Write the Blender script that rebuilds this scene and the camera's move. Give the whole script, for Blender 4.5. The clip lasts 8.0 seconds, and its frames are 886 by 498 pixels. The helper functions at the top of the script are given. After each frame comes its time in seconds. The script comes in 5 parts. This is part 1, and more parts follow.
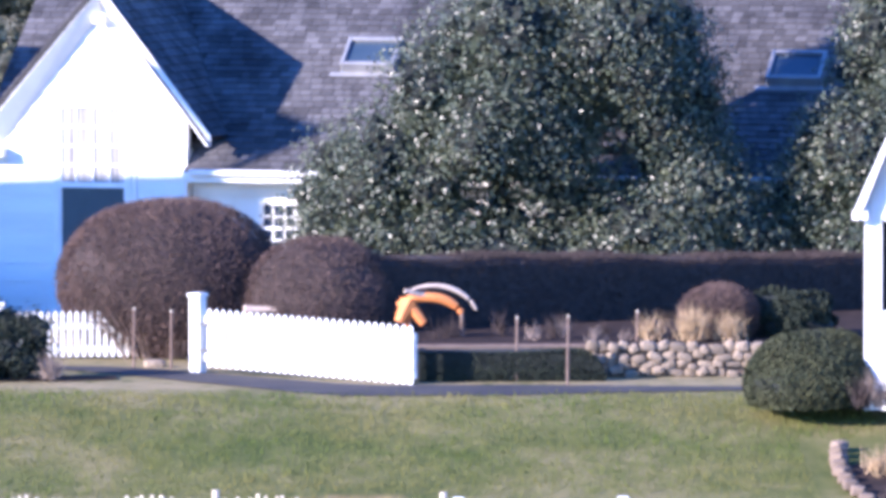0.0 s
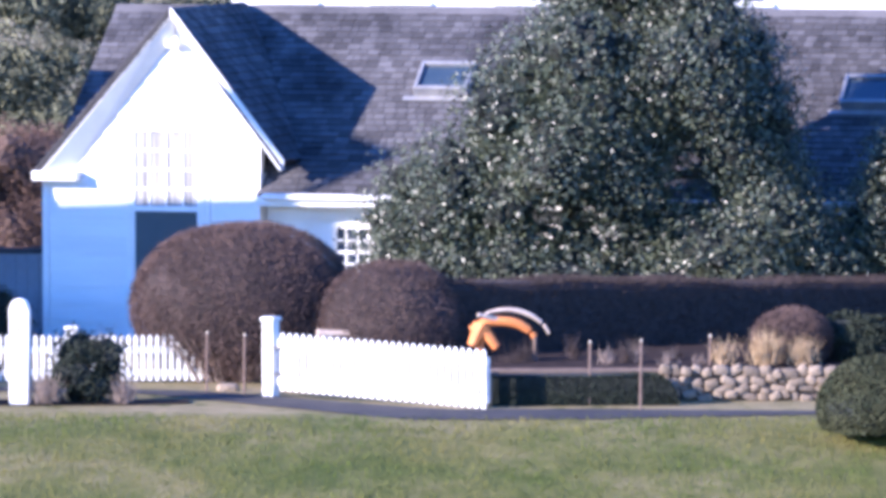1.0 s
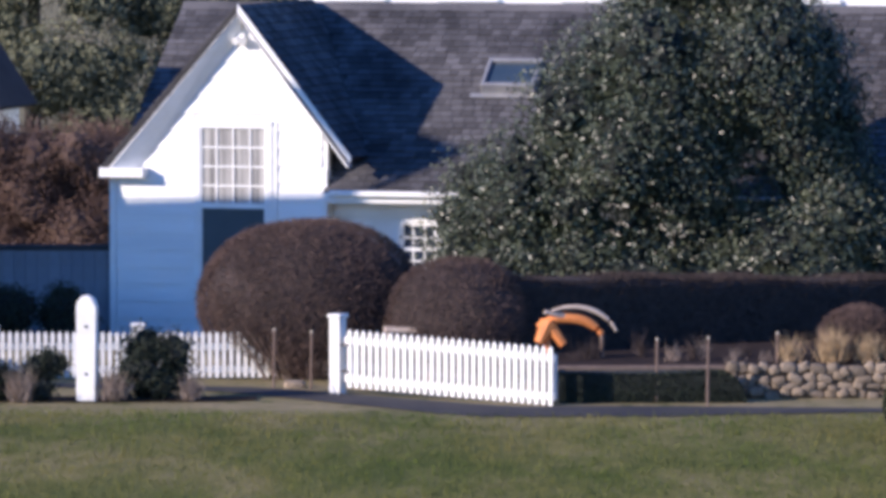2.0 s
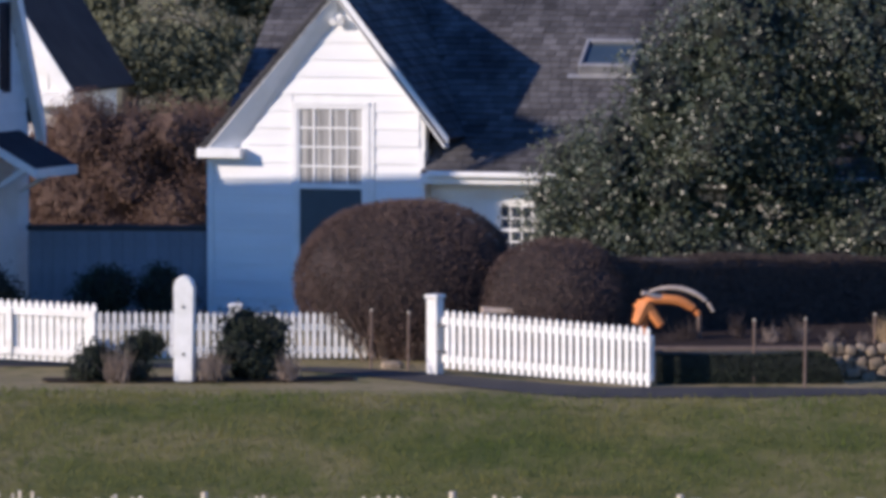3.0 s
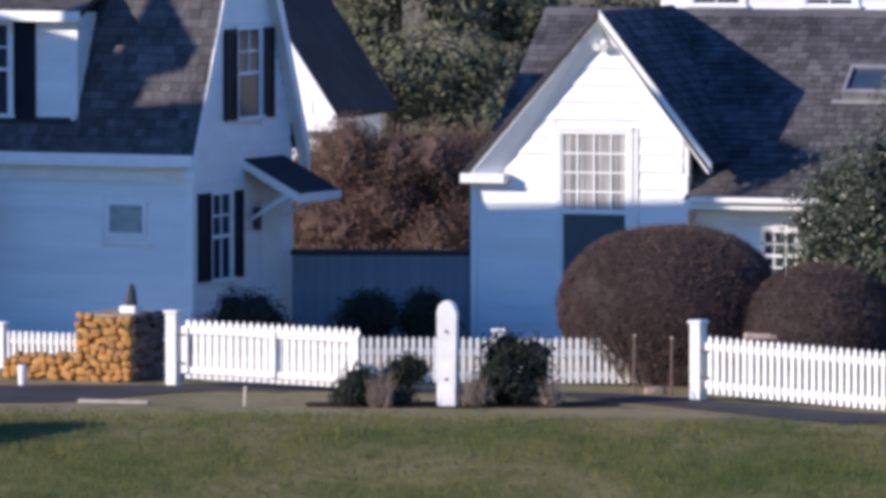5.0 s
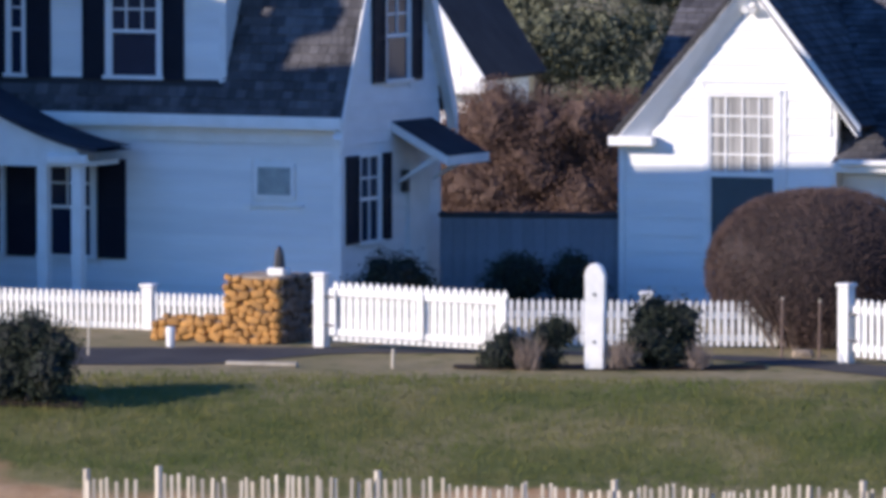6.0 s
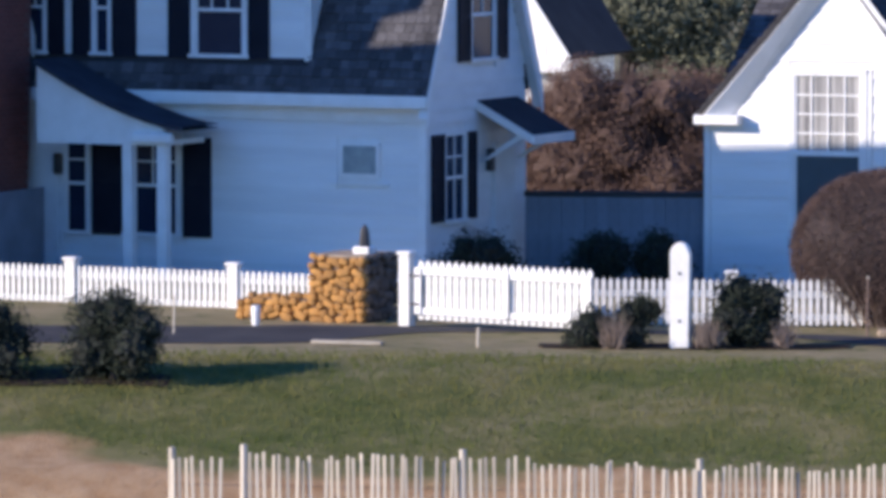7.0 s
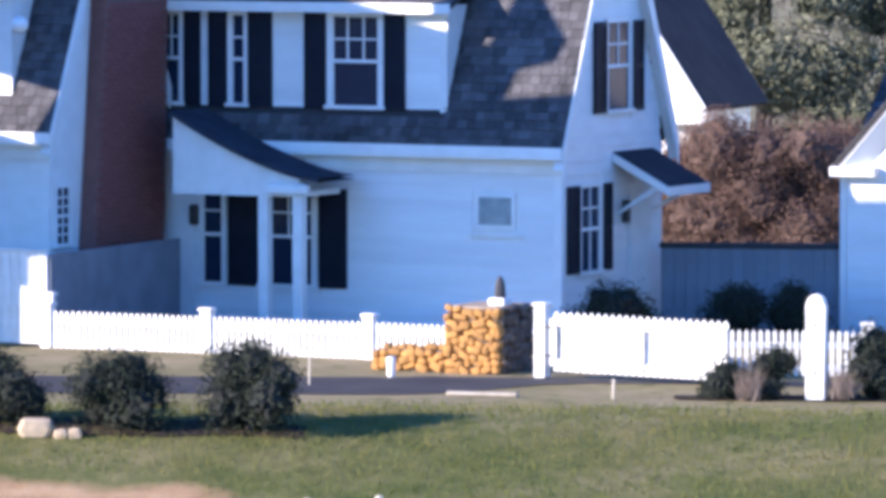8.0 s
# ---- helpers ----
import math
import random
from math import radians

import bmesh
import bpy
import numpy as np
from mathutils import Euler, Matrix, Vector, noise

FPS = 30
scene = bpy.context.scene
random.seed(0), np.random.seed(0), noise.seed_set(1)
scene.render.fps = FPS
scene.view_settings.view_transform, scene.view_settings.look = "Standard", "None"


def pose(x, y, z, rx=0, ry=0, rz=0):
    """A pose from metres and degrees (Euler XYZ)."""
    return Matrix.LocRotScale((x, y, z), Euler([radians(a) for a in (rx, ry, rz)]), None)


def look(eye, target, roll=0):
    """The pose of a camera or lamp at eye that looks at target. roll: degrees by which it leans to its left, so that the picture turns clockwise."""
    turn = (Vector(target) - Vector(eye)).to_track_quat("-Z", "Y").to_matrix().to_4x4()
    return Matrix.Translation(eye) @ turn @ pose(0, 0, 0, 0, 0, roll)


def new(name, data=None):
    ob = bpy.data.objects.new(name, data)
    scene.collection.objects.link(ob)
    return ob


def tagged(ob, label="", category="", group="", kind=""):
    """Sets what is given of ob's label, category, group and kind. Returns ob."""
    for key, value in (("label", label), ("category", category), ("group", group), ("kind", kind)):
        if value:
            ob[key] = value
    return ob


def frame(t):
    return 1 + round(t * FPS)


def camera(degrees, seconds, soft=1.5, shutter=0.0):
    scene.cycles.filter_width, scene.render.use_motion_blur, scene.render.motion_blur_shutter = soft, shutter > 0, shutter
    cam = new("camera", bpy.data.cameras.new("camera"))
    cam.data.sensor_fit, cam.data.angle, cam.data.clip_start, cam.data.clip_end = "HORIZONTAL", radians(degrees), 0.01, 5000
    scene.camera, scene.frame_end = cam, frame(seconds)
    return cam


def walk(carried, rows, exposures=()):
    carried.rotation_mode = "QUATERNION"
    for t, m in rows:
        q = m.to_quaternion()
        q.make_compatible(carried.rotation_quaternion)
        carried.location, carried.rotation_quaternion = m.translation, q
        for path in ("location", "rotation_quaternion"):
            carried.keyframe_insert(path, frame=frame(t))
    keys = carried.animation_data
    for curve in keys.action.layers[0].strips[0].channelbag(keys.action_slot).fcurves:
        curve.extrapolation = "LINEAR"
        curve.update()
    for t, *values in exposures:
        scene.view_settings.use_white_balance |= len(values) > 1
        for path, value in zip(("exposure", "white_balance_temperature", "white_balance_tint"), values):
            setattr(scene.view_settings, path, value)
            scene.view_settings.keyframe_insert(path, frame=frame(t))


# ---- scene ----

# ================= camera =================
cam = camera(7.6, 8.0, soft=4.2)
EYE_Z = 7.7
PATH = [
    (0.0, 3.641, 3.791), (0.1, 3.718, 3.999), (0.2, 3.855, 4.086), (0.3, 3.986, 4.013), (0.4, 3.898, 3.612), (0.5, 3.856, 3.642),
    (0.6, 3.768, 3.577), (0.75, 3.496, 3.572), (0.9, 3.239, 3.577), (1.0, 3.012, 3.585), (1.2, 2.818, 3.535),
    (2.3, 2.232, 3.633), (2.5, 2.066, 3.642), (3.0, 1.598, 3.776), (3.5, 1.058, 3.842), (4.0, 0.466, 3.85),
    (4.2, 0.276, 3.871), (5.3, -1.109, 3.453), (5.5, -1.414, 3.438), (6.0, -1.941, 3.88), (6.5, -2.162, 4.122),
    (7.0, -2.675, 4.062), (7.5, -3.366, 3.884), (8.0, -3.842, 3.62)]
walk(cam, [(t, pose(0, 0, EYE_Z, 90 - down, 0, -right)) for t, right, down in PATH],
     exposures=[(0.0, 1.68, 5850, 25), (1.2, 1.52, 5850, 25), (2.3, 0.22, 6600, 18), (4.2, 0.04, 6650, 17), (5.3, 0.35, 6450, 17),
                (6.5, 0.35, 6450, 17), (7.3, 0.65, 6350, 17), (8.0, 1.32, 6250, 19)])

# ================= world and sun =================
SUN_SIDE, SUN_UP = 66.0, 20.0   # degrees to the left of straight behind the camera; elevation
to_sun = Vector((-math.sin(radians(SUN_SIDE)) * math.cos(radians(SUN_UP)),
                 -math.cos(radians(SUN_SIDE)) * math.cos(radians(SUN_UP)), math.sin(radians(SUN_UP))))
world = bpy.data.worlds.new("world")
scene.world = world
world.use_nodes = True
wn = world.node_tree.nodes
sky = wn.new("ShaderNodeTexSky")
sky.sky_type = "NISHITA"
sky.sun_disc = False
sky.sun_elevation = radians(SUN_UP)
sky.sun_rotation = math.atan2(to_sun.x, to_sun.y)
sky.air_density, sky.dust_density, sky.ozone_density = 1.0, 0.0, 5.0
wn["Background"].inputs["Strength"].default_value = 0.15
tint = wn.new("ShaderNodeMix")   # the deep blue of a clear winter sky
tint.data_type, tint.blend_type = "RGBA", "MULTIPLY"
tint.inputs["Factor"].default_value = 1.0
geo = wn.new("ShaderNodeTexCoord")
sep = wn.new("ShaderNodeSeparateXYZ")
rise = wn.new("ShaderNodeValToRGB")   # paler towards the horizon
rise.color_ramp.elements[0].position, rise.color_ramp.elements[1].position = 0.0, 0.35
rise.color_ramp.elements[0].color, rise.color_ramp.elements[1].color = (0.82, 1.0, 1.2, 1), (0.48, 0.89, 1.37, 1)
world.node_tree.links.new(geo.outputs["Generated"], sep.inputs[0])
world.node_tree.links.new(sep.outputs["Z"], rise.inputs["Fac"])
world.node_tree.links.new(rise.outputs["Color"], tint.inputs["B"])
world.node_tree.links.new(sky.outputs[0], tint.inputs["A"])
world.node_tree.links.new(tint.outputs["Result"], wn["Background"].inputs["Color"])
sun_data = bpy.data.lights.new("sun", "SUN")
sun_data.energy, sun_data.angle, sun_data.color = 5.0, radians(0.35), (1.0, 0.89, 0.76)
sun = new("sun", sun_data)
sun.matrix_world = look(to_sun * 50, (0, 0, 0))


# ================= materials =================
def material(name, colour, second=None, rough=0.7, scale=6.0, fine=60.0, bump=0.25, metal=0.0, vary=0.0, stretch=(1, 1, 1),
             island=0.0, gloss=0.5):
    """A two-scale procedural surface. vary: change of value from object to object; island: the same from piece to piece of one mesh."""
    m = bpy.data.materials.new(name)
    m.use_nodes = True
    nt = m.node_tree
    n, l = nt.nodes, nt.links
    bsdf = n["Principled BSDF"]
    bsdf.inputs["Roughness"].default_value = rough
    bsdf.inputs["Metallic"].default_value = metal
    bsdf.inputs["Specular IOR Level"].default_value = gloss
    co = n.new("ShaderNodeTexCoord")
    mp = n.new("ShaderNodeMapping")
    mp.inputs["Scale"].default_value = stretch
    l.new(co.outputs["Object"], mp.inputs["Vector"])
    big, small = n.new("ShaderNodeTexNoise"), n.new("ShaderNodeTexNoise")
    big.inputs["Scale"].default_value, small.inputs["Scale"].default_value = scale, fine
    big.inputs["Detail"].default_value, small.inputs["Detail"].default_value = 5, 3
    for t in (big, small):
        l.new(mp.outputs["Vector"], t.inputs["Vector"])
    second = second or tuple(c * 0.78 for c in colour)
    add = n.new("ShaderNodeMath")
    add.operation = "MULTIPLY_ADD"
    add.inputs[1].default_value = 0.35
    l.new(small.outputs["Fac"], add.inputs[0])
    l.new(big.outputs["Fac"], add.inputs[2])
    ramp = n.new("ShaderNodeValToRGB")
    ramp.color_ramp.elements[0].position, ramp.color_ramp.elements[1].position = 0.5, 0.85
    ramp.color_ramp.elements[0].color, ramp.color_ramp.elements[1].color = (*colour, 1), (*second, 1)
    l.new(add.outputs[0], ramp.inputs["Fac"])
    last = ramp.outputs["Color"]
    for amount, node, socket in ((vary, "ShaderNodeObjectInfo", "Random"), (island, "ShaderNodeNewGeometry", "Random Per Island")):
        if amount:
            info, rng, hsv = n.new(node), n.new("ShaderNodeMapRange"), n.new("ShaderNodeHueSaturation")
            rng.inputs["To Min"].default_value, rng.inputs["To Max"].default_value = 1 - amount, 1 + amount
            l.new(info.outputs[socket], rng.inputs["Value"])
            l.new(rng.outputs["Result"], hsv.inputs["Value"])
            l.new(last, hsv.inputs["Color"])
            last = hsv.outputs["Color"]
    l.new(last, bsdf.inputs["Base Color"])
    if bump:
        b = n.new("ShaderNodeBump")
        b.inputs["Strength"].default_value, b.inputs["Distance"].default_value = bump, 0.02
        l.new(add.outputs[0], b.inputs["Height"])
        l.new(b.outputs["Normal"], bsdf.inputs["Normal"])
    return m


WHITE = material("white_paint", (0.8, 0.8, 0.78), (0.72, 0.72, 0.69), 0.5, 3, 40, 0.08, vary=0.03)
FENCE_WHITE = material("weathered_white_paint", (0.8, 0.79, 0.76), (0.66, 0.65, 0.6), 0.6, 5, 50, 0.15, vary=0.06)
CLAP = material("white_clapboard_paint", (0.79, 0.79, 0.77), (0.72, 0.72, 0.7), 0.55, 2, 30, 0.1, vary=0.04, stretch=(0.3, 1, 3))
SHINGLE = material("weathered_cedar_shingle", (0.116, 0.112, 0.115), (0.054, 0.053, 0.057), 0.9, 0.9, 25, 0.4, island=0.34, gloss=0.1)
SHINGLE_PIECE = material("weathered_cedar_shingle_piece", (0.116, 0.112, 0.115), (0.054, 0.053, 0.057), 0.9, 0.9, 25, 0.4, vary=0.34, gloss=0.1)
ROOF_BED = material("roof_underlay", (0.055, 0.053, 0.055), None, 0.95, 3, 30, 0.2, gloss=0.1)
SLATE = material("dark_shingle", (0.038, 0.044, 0.056), (0.026, 0.03, 0.04), 0.9, 2, 30, 0.3, island=0.3, gloss=0.1)
SHUTTER = material("black_shutter_paint", (0.009, 0.012, 0.022), (0.014, 0.018, 0.03), 0.6, 4, 40, 0.1, gloss=0.15)
GLASS_DARK = material("window_glass", (0.014, 0.022, 0.045), (0.024, 0.036, 0.062), 0.12, 1, 3, 0.0, gloss=0.15)
CURTAIN = material("sheer_curtain", (0.46, 0.45, 0.42), (0.12, 0.12, 0.12), 0.9, 1.6, 9, 0.3, stretch=(7, 7, 0.15))
SKY_GLASS = material("skylight_glass", (0.03, 0.05, 0.07), (0.05, 0.07, 0.09), 0.12, 1.2, 4, 0.0, gloss=0.8)
SCREEN = material("insect_screen", (0.05, 0.075, 0.085), (0.035, 0.055, 0.065), 0.6, 2, 60, 0.1)
BRICK = material("red_brick", (0.25, 0.085, 0.07), (0.19, 0.065, 0.055), 0.9, 4, 40, 0.4, vary=0.1, gloss=0.2)
MORTAR = material("mortar", (0.22, 0.1, 0.085), None, 0.9, 6, 60, 0.3)
ASPHALT = material("asphalt", (0.048, 0.047, 0.05), (0.07, 0.067, 0.066), 0.95, 1.2, 90, 0.4, gloss=0.1)
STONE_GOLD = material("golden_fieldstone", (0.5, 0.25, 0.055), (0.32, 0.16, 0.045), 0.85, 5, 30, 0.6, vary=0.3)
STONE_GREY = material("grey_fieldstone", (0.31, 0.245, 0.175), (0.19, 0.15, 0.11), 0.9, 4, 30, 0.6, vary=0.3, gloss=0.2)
STONE_SHADY = material("brown_grey_shady_fieldstone", (0.2, 0.15, 0.11), (0.13, 0.1, 0.08), 0.9, 4, 30, 0.6, vary=0.25, gloss=0.2)
STONE_DARK = material("joint_earth", (0.16, 0.12, 0.09), None, 0.95, 6, 40, 0.5)
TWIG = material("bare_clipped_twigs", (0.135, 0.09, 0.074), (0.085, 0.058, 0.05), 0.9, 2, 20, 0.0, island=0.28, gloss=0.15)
# core colour carries the shade between the twigs
TWIG_CORE = material("twig_inner_shade", (0.05, 0.034, 0.03), (0.025, 0.018, 0.016), 0.95, 10, 50, 0.6)
HEDGE_TWIG = material("bare_hedge_twigs", (0.075, 0.056, 0.05), (0.04, 0.032, 0.03), 0.9, 2, 20, 0.0, island=0.4, gloss=0.1)
PALE_TWIG = material("pale_dry_twigs", (0.3, 0.23, 0.18), (0.2, 0.15, 0.12), 0.85, 3, 20, 0.0, island=0.3)
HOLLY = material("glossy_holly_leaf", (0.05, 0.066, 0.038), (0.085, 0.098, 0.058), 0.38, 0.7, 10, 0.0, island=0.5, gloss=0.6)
# near-black: the shade deep among evergreen leaves, as a colour
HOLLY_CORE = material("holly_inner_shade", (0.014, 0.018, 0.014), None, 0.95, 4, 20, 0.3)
YEW = material("dark_yew_needles", (0.02, 0.027, 0.019), (0.036, 0.044, 0.028), 0.8, 3, 20, 0.0, island=0.4, gloss=0.15)
BOX = material("clipped_boxwood", (0.058, 0.062, 0.03), (0.032, 0.04, 0.022), 0.8, 2, 20, 0.0, island=0.4, gloss=0.2)
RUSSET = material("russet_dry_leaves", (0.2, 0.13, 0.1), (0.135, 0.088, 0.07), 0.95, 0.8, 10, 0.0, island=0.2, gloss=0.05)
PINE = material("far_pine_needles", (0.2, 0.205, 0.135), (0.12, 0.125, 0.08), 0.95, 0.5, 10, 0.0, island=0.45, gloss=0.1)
# darker leaf tones for the cores: crown shade put into the colour
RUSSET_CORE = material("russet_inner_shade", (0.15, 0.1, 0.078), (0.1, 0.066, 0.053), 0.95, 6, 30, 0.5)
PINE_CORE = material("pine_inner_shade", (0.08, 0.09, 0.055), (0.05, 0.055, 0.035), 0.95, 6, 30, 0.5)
BARK = material("bark", (0.12, 0.09, 0.07), (0.07, 0.055, 0.045), 0.9, 4, 30, 0.6, stretch=(1, 1, 0.3))
STRAW = material("dry_grass_straw", (0.46, 0.33, 0.18), (0.34, 0.23, 0.13), 0.8, 3, 20, 0.0, island=0.3)
SLAT = material("weathered_lath", (0.56, 0.5, 0.4), (0.4, 0.35, 0.27), 0.85, 3, 40, 0.3, vary=0.25, stretch=(1, 1, 0.2))
STAKE = material("rusty_stake", (0.2, 0.14, 0.11), (0.12, 0.08, 0.06), 0.8, 8, 60, 0.3)
ORANGE = material("orange_weathered_wood", (0.78, 0.27, 0.075), (0.56, 0.18, 0.05), 0.65, 5, 40, 0.3)
PALEWOOD = material("pale_bent_wood", (0.55, 0.45, 0.36), (0.4, 0.31, 0.25), 0.7, 5, 40, 0.2)
MULCH = material("bark_mulch", (0.055, 0.04, 0.034), (0.03, 0.024, 0.022), 0.95, 6, 60, 0.8, gloss=0.03)
WALL_GREY = material("grey_stain_and_shade_board", (0.2, 0.22, 0.25), (0.15, 0.165, 0.19), 0.75, 2, 30, 0.2, vary=0.08)
IRON = material("dark_iron", (0.05, 0.05, 0.055), (0.08, 0.075, 0.07), 0.5, 8, 50, 0.2, metal=0.6)
ROCK = material("tan_boulder", (0.5, 0.38, 0.24), (0.36, 0.28, 0.19), 0.85, 5, 30, 0.6)


# ================= mesh helpers =================
def empty(name, m, label="", category="", group="", kind=""):
    ob = new(name)
    ob.matrix_world = m
    return tagged(ob, label, category, group, kind)


def mesh_of(name, bm, mat):
    me = bpy.data.meshes.new(name)
    bmesh.ops.recalc_face_normals(bm, faces=bm.faces)
    bm.to_mesh(me)
    bm.free()
    me.materials.append(mat)
    return me


def part(name, bm, mat, parent=None, label=""):
    ob = new(name, bm if isinstance(bm, bpy.types.Mesh) else mesh_of(name, bm, mat))
    if parent:
        ob.parent = parent
    return tagged(ob, label)


def add_box(bm, x0, x1, y0, y1, z0, z1):
    v = [bm.verts.new(p) for p in ((x0, y0, z0), (x1, y0, z0), (x1, y1, z0), (x0, y1, z0), (x0, y0, z1), (x1, y0, z1), (x1, y1, z1), (x0, y1, z1))]
    for f in ((0, 3, 2, 1), (4, 5, 6, 7), (0, 1, 5, 4), (1, 2, 6, 5), (2, 3, 7, 6), (3, 0, 4, 7)):
        bm.faces.new([v[i] for i in f])
    return v


def box(x0, x1, y0, y1, z0, z1, bevel=0.0):
    bm = bmesh.new()
    add_box(bm, x0, x1, y0, y1, z0, z1)
    if bevel:
        bmesh.ops.bevel(bm, geom=bm.edges[:], offset=bevel, segments=1, affect="EDGES")
    return bm


def prism(poly, lo, hi, axis="y"):
    """A polygon in the other two axes, drawn out from lo to hi along one axis."""
    bm = bmesh.new()

    def put(p, d):
        return {"y": (p[0], d, p[1]), "x": (d, p[0], p[1]), "z": (p[0], p[1], d)}[axis]
    a, b = [bm.verts.new(put(p, lo)) for p in poly], [bm.verts.new(put(p, hi)) for p in poly]
    bm.faces.new(a), bm.faces.new(b[::-1])
    for i in range(len(poly)):
        j = (i + 1) % len(poly)
        bm.faces.new((a[i], b[i], b[j], a[j]))
    return bm


def slab(p0, p1, p2, p3, thick):
    """A sheet through four corners, thickened along its normal to both sides of nothing but below."""
    bm = bmesh.new()
    p = [Vector(q) for q in (p0, p1, p2, p3)]
    n = (p[1] - p[0]).cross(p[3] - p[0]).normalized() * thick
    top, low = [bm.verts.new(q) for q in p], [bm.verts.new(q - n) for q in p]
    bm.faces.new(top), bm.faces.new(low[::-1])
    for i in range(4):
        j = (i + 1) % 4
        bm.faces.new((top[i], low[i], low[j], top[j]))
    return bm


def tube(points, radii, sides=8):
    bm = bmesh.new()
    rings = []
    pts = [Vector(p) for p in points]
    for i, p in enumerate(pts):
        d = (pts[min(i + 1, len(pts) - 1)] - pts[max(i - 1, 0)]).normalized()
        a = d.orthogonal().normalized()
        b = d.cross(a)
        rings.append([bm.verts.new(p + (a * math.cos(k * math.tau / sides) + b * math.sin(k * math.tau / sides)) * radii[i]) for k in range(sides)])
    for r, s in zip(rings, rings[1:]):
        for k in range(sides):
            bm.faces.new((r[k], r[(k + 1) % sides], s[(k + 1) % sides], s[k]))
    bm.faces.new(rings[0][::-1]), bm.faces.new(rings[-1])
    return bm


def arrays_mesh(name, verts, faces, mat):
    me = bpy.data.meshes.new(name)
    me.from_pydata(verts.tolist(), [], faces.tolist())
    me.materials.append(mat)
    return me


def leaves(name, points, normals, length, width, mat, rng, loose=0.6):
    """Small bent leaves at the points, turned about the normals with a scatter."""
    n = len(points)
    nor = normals + rng.normal(0, loose, (n, 3))
    nor /= np.linalg.norm(nor, axis=1)[:, None] + 1e-9
    t = np.cross(nor, rng.normal(0, 1, (n, 3)))
    t /= np.linalg.norm(t, axis=1)[:, None] + 1e-9
    b = np.cross(nor, t)
    size = rng.uniform(0.65, 1.25, n)[:, None]
    L, W = t * length * size, b * width * size
    fold = nor * width * 0.35 * size
    v = np.stack([points - L, points + W + fold, points + L, points - W + fold], 1).reshape(-1, 3)
    base = np.arange(n)[:, None] * 4
    f = np.concatenate([base + [0, 1, 2], base + [0, 2, 3]], 0)
    return arrays_mesh(name, v, f, mat)


def twigs(name, points, normals, length, width, mat, rng, loose=0.5):
    """Thin three-sided spikes that stand out from the points along the normals."""
    n = len(points)
    d = normals + rng.normal(0, loose, (n, 3))
    d /= np.linalg.norm(d, axis=1)[:, None] + 1e-9
    t = np.cross(d, rng.normal(0, 1, (n, 3)))
    t /= np.linalg.norm(t, axis=1)[:, None] + 1e-9
    b = np.cross(d, t)
    size = rng.uniform(0.5, 1.3, n)[:, None] * length
    v = np.stack([points + t * width, points - t * width * 0.5 + b * width * 0.87, points - t * width * 0.5 - b * width * 0.87,
                  points + d * size], 1).reshape(-1, 3)
    base = np.arange(n)[:, None] * 4
    f = np.concatenate([base + [0, 1, 3], base + [1, 2, 3], base + [2, 0, 3]], 0)
    return arrays_mesh(name, v, f, mat)


def blob(radii, seed, rough=0.12, freq=1.2, subdiv=3, floor=None):
    """A lumpy closed mass round the origin."""
    bm = bmesh.new()
    bmesh.ops.create_icosphere(bm, subdivisions=subdiv, radius=1)
    for v in bm.verts:
        d = 1 + rough * noise.noise(v.co * freq + Vector((seed * 3.1, seed * 1.7, 0)))
        v.co = Vector((v.co.x * radii[0] * d, v.co.y * radii[1] * d, v.co.z * radii[2] * d))
        if floor is not None and v.co.z < floor:
            v.co.z = floor
    return bm


def sphere_points(n, rng, low=-1.0):
    z = rng.uniform(low, 1, n)
    a = rng.uniform(0, math.tau, n)
    r = np.sqrt(1 - z * z)
    return np.stack([r * np.cos(a), r * np.sin(a), z], 1)


def lumps(p, seed, amount, freq):
    return np.array([1 + amount * noise.noise(Vector(q) * freq + Vector((seed * 2.3, seed, 0))) for q in p])


# ================= ground =================
def ease(x):
    x = min(1, max(0, x))
    return x * x * (3 - 2 * x)


def ground_z(x, y):
    z = -0.9 * ease((87.3 - y) / 6.2) - 0.9 * ease((82.0 - y) / 3.0) - 2.2 * ease((78 - y) / 25)
    if 78 < y < 88:
        z += 0.05 * noise.noise(Vector((x * 0.35, y * 0.5, 3))) * ease((y - 78) / 3) * ease((88 - y) / 3)
    return z - 0.12 * ease((y - 97.5) / 3)


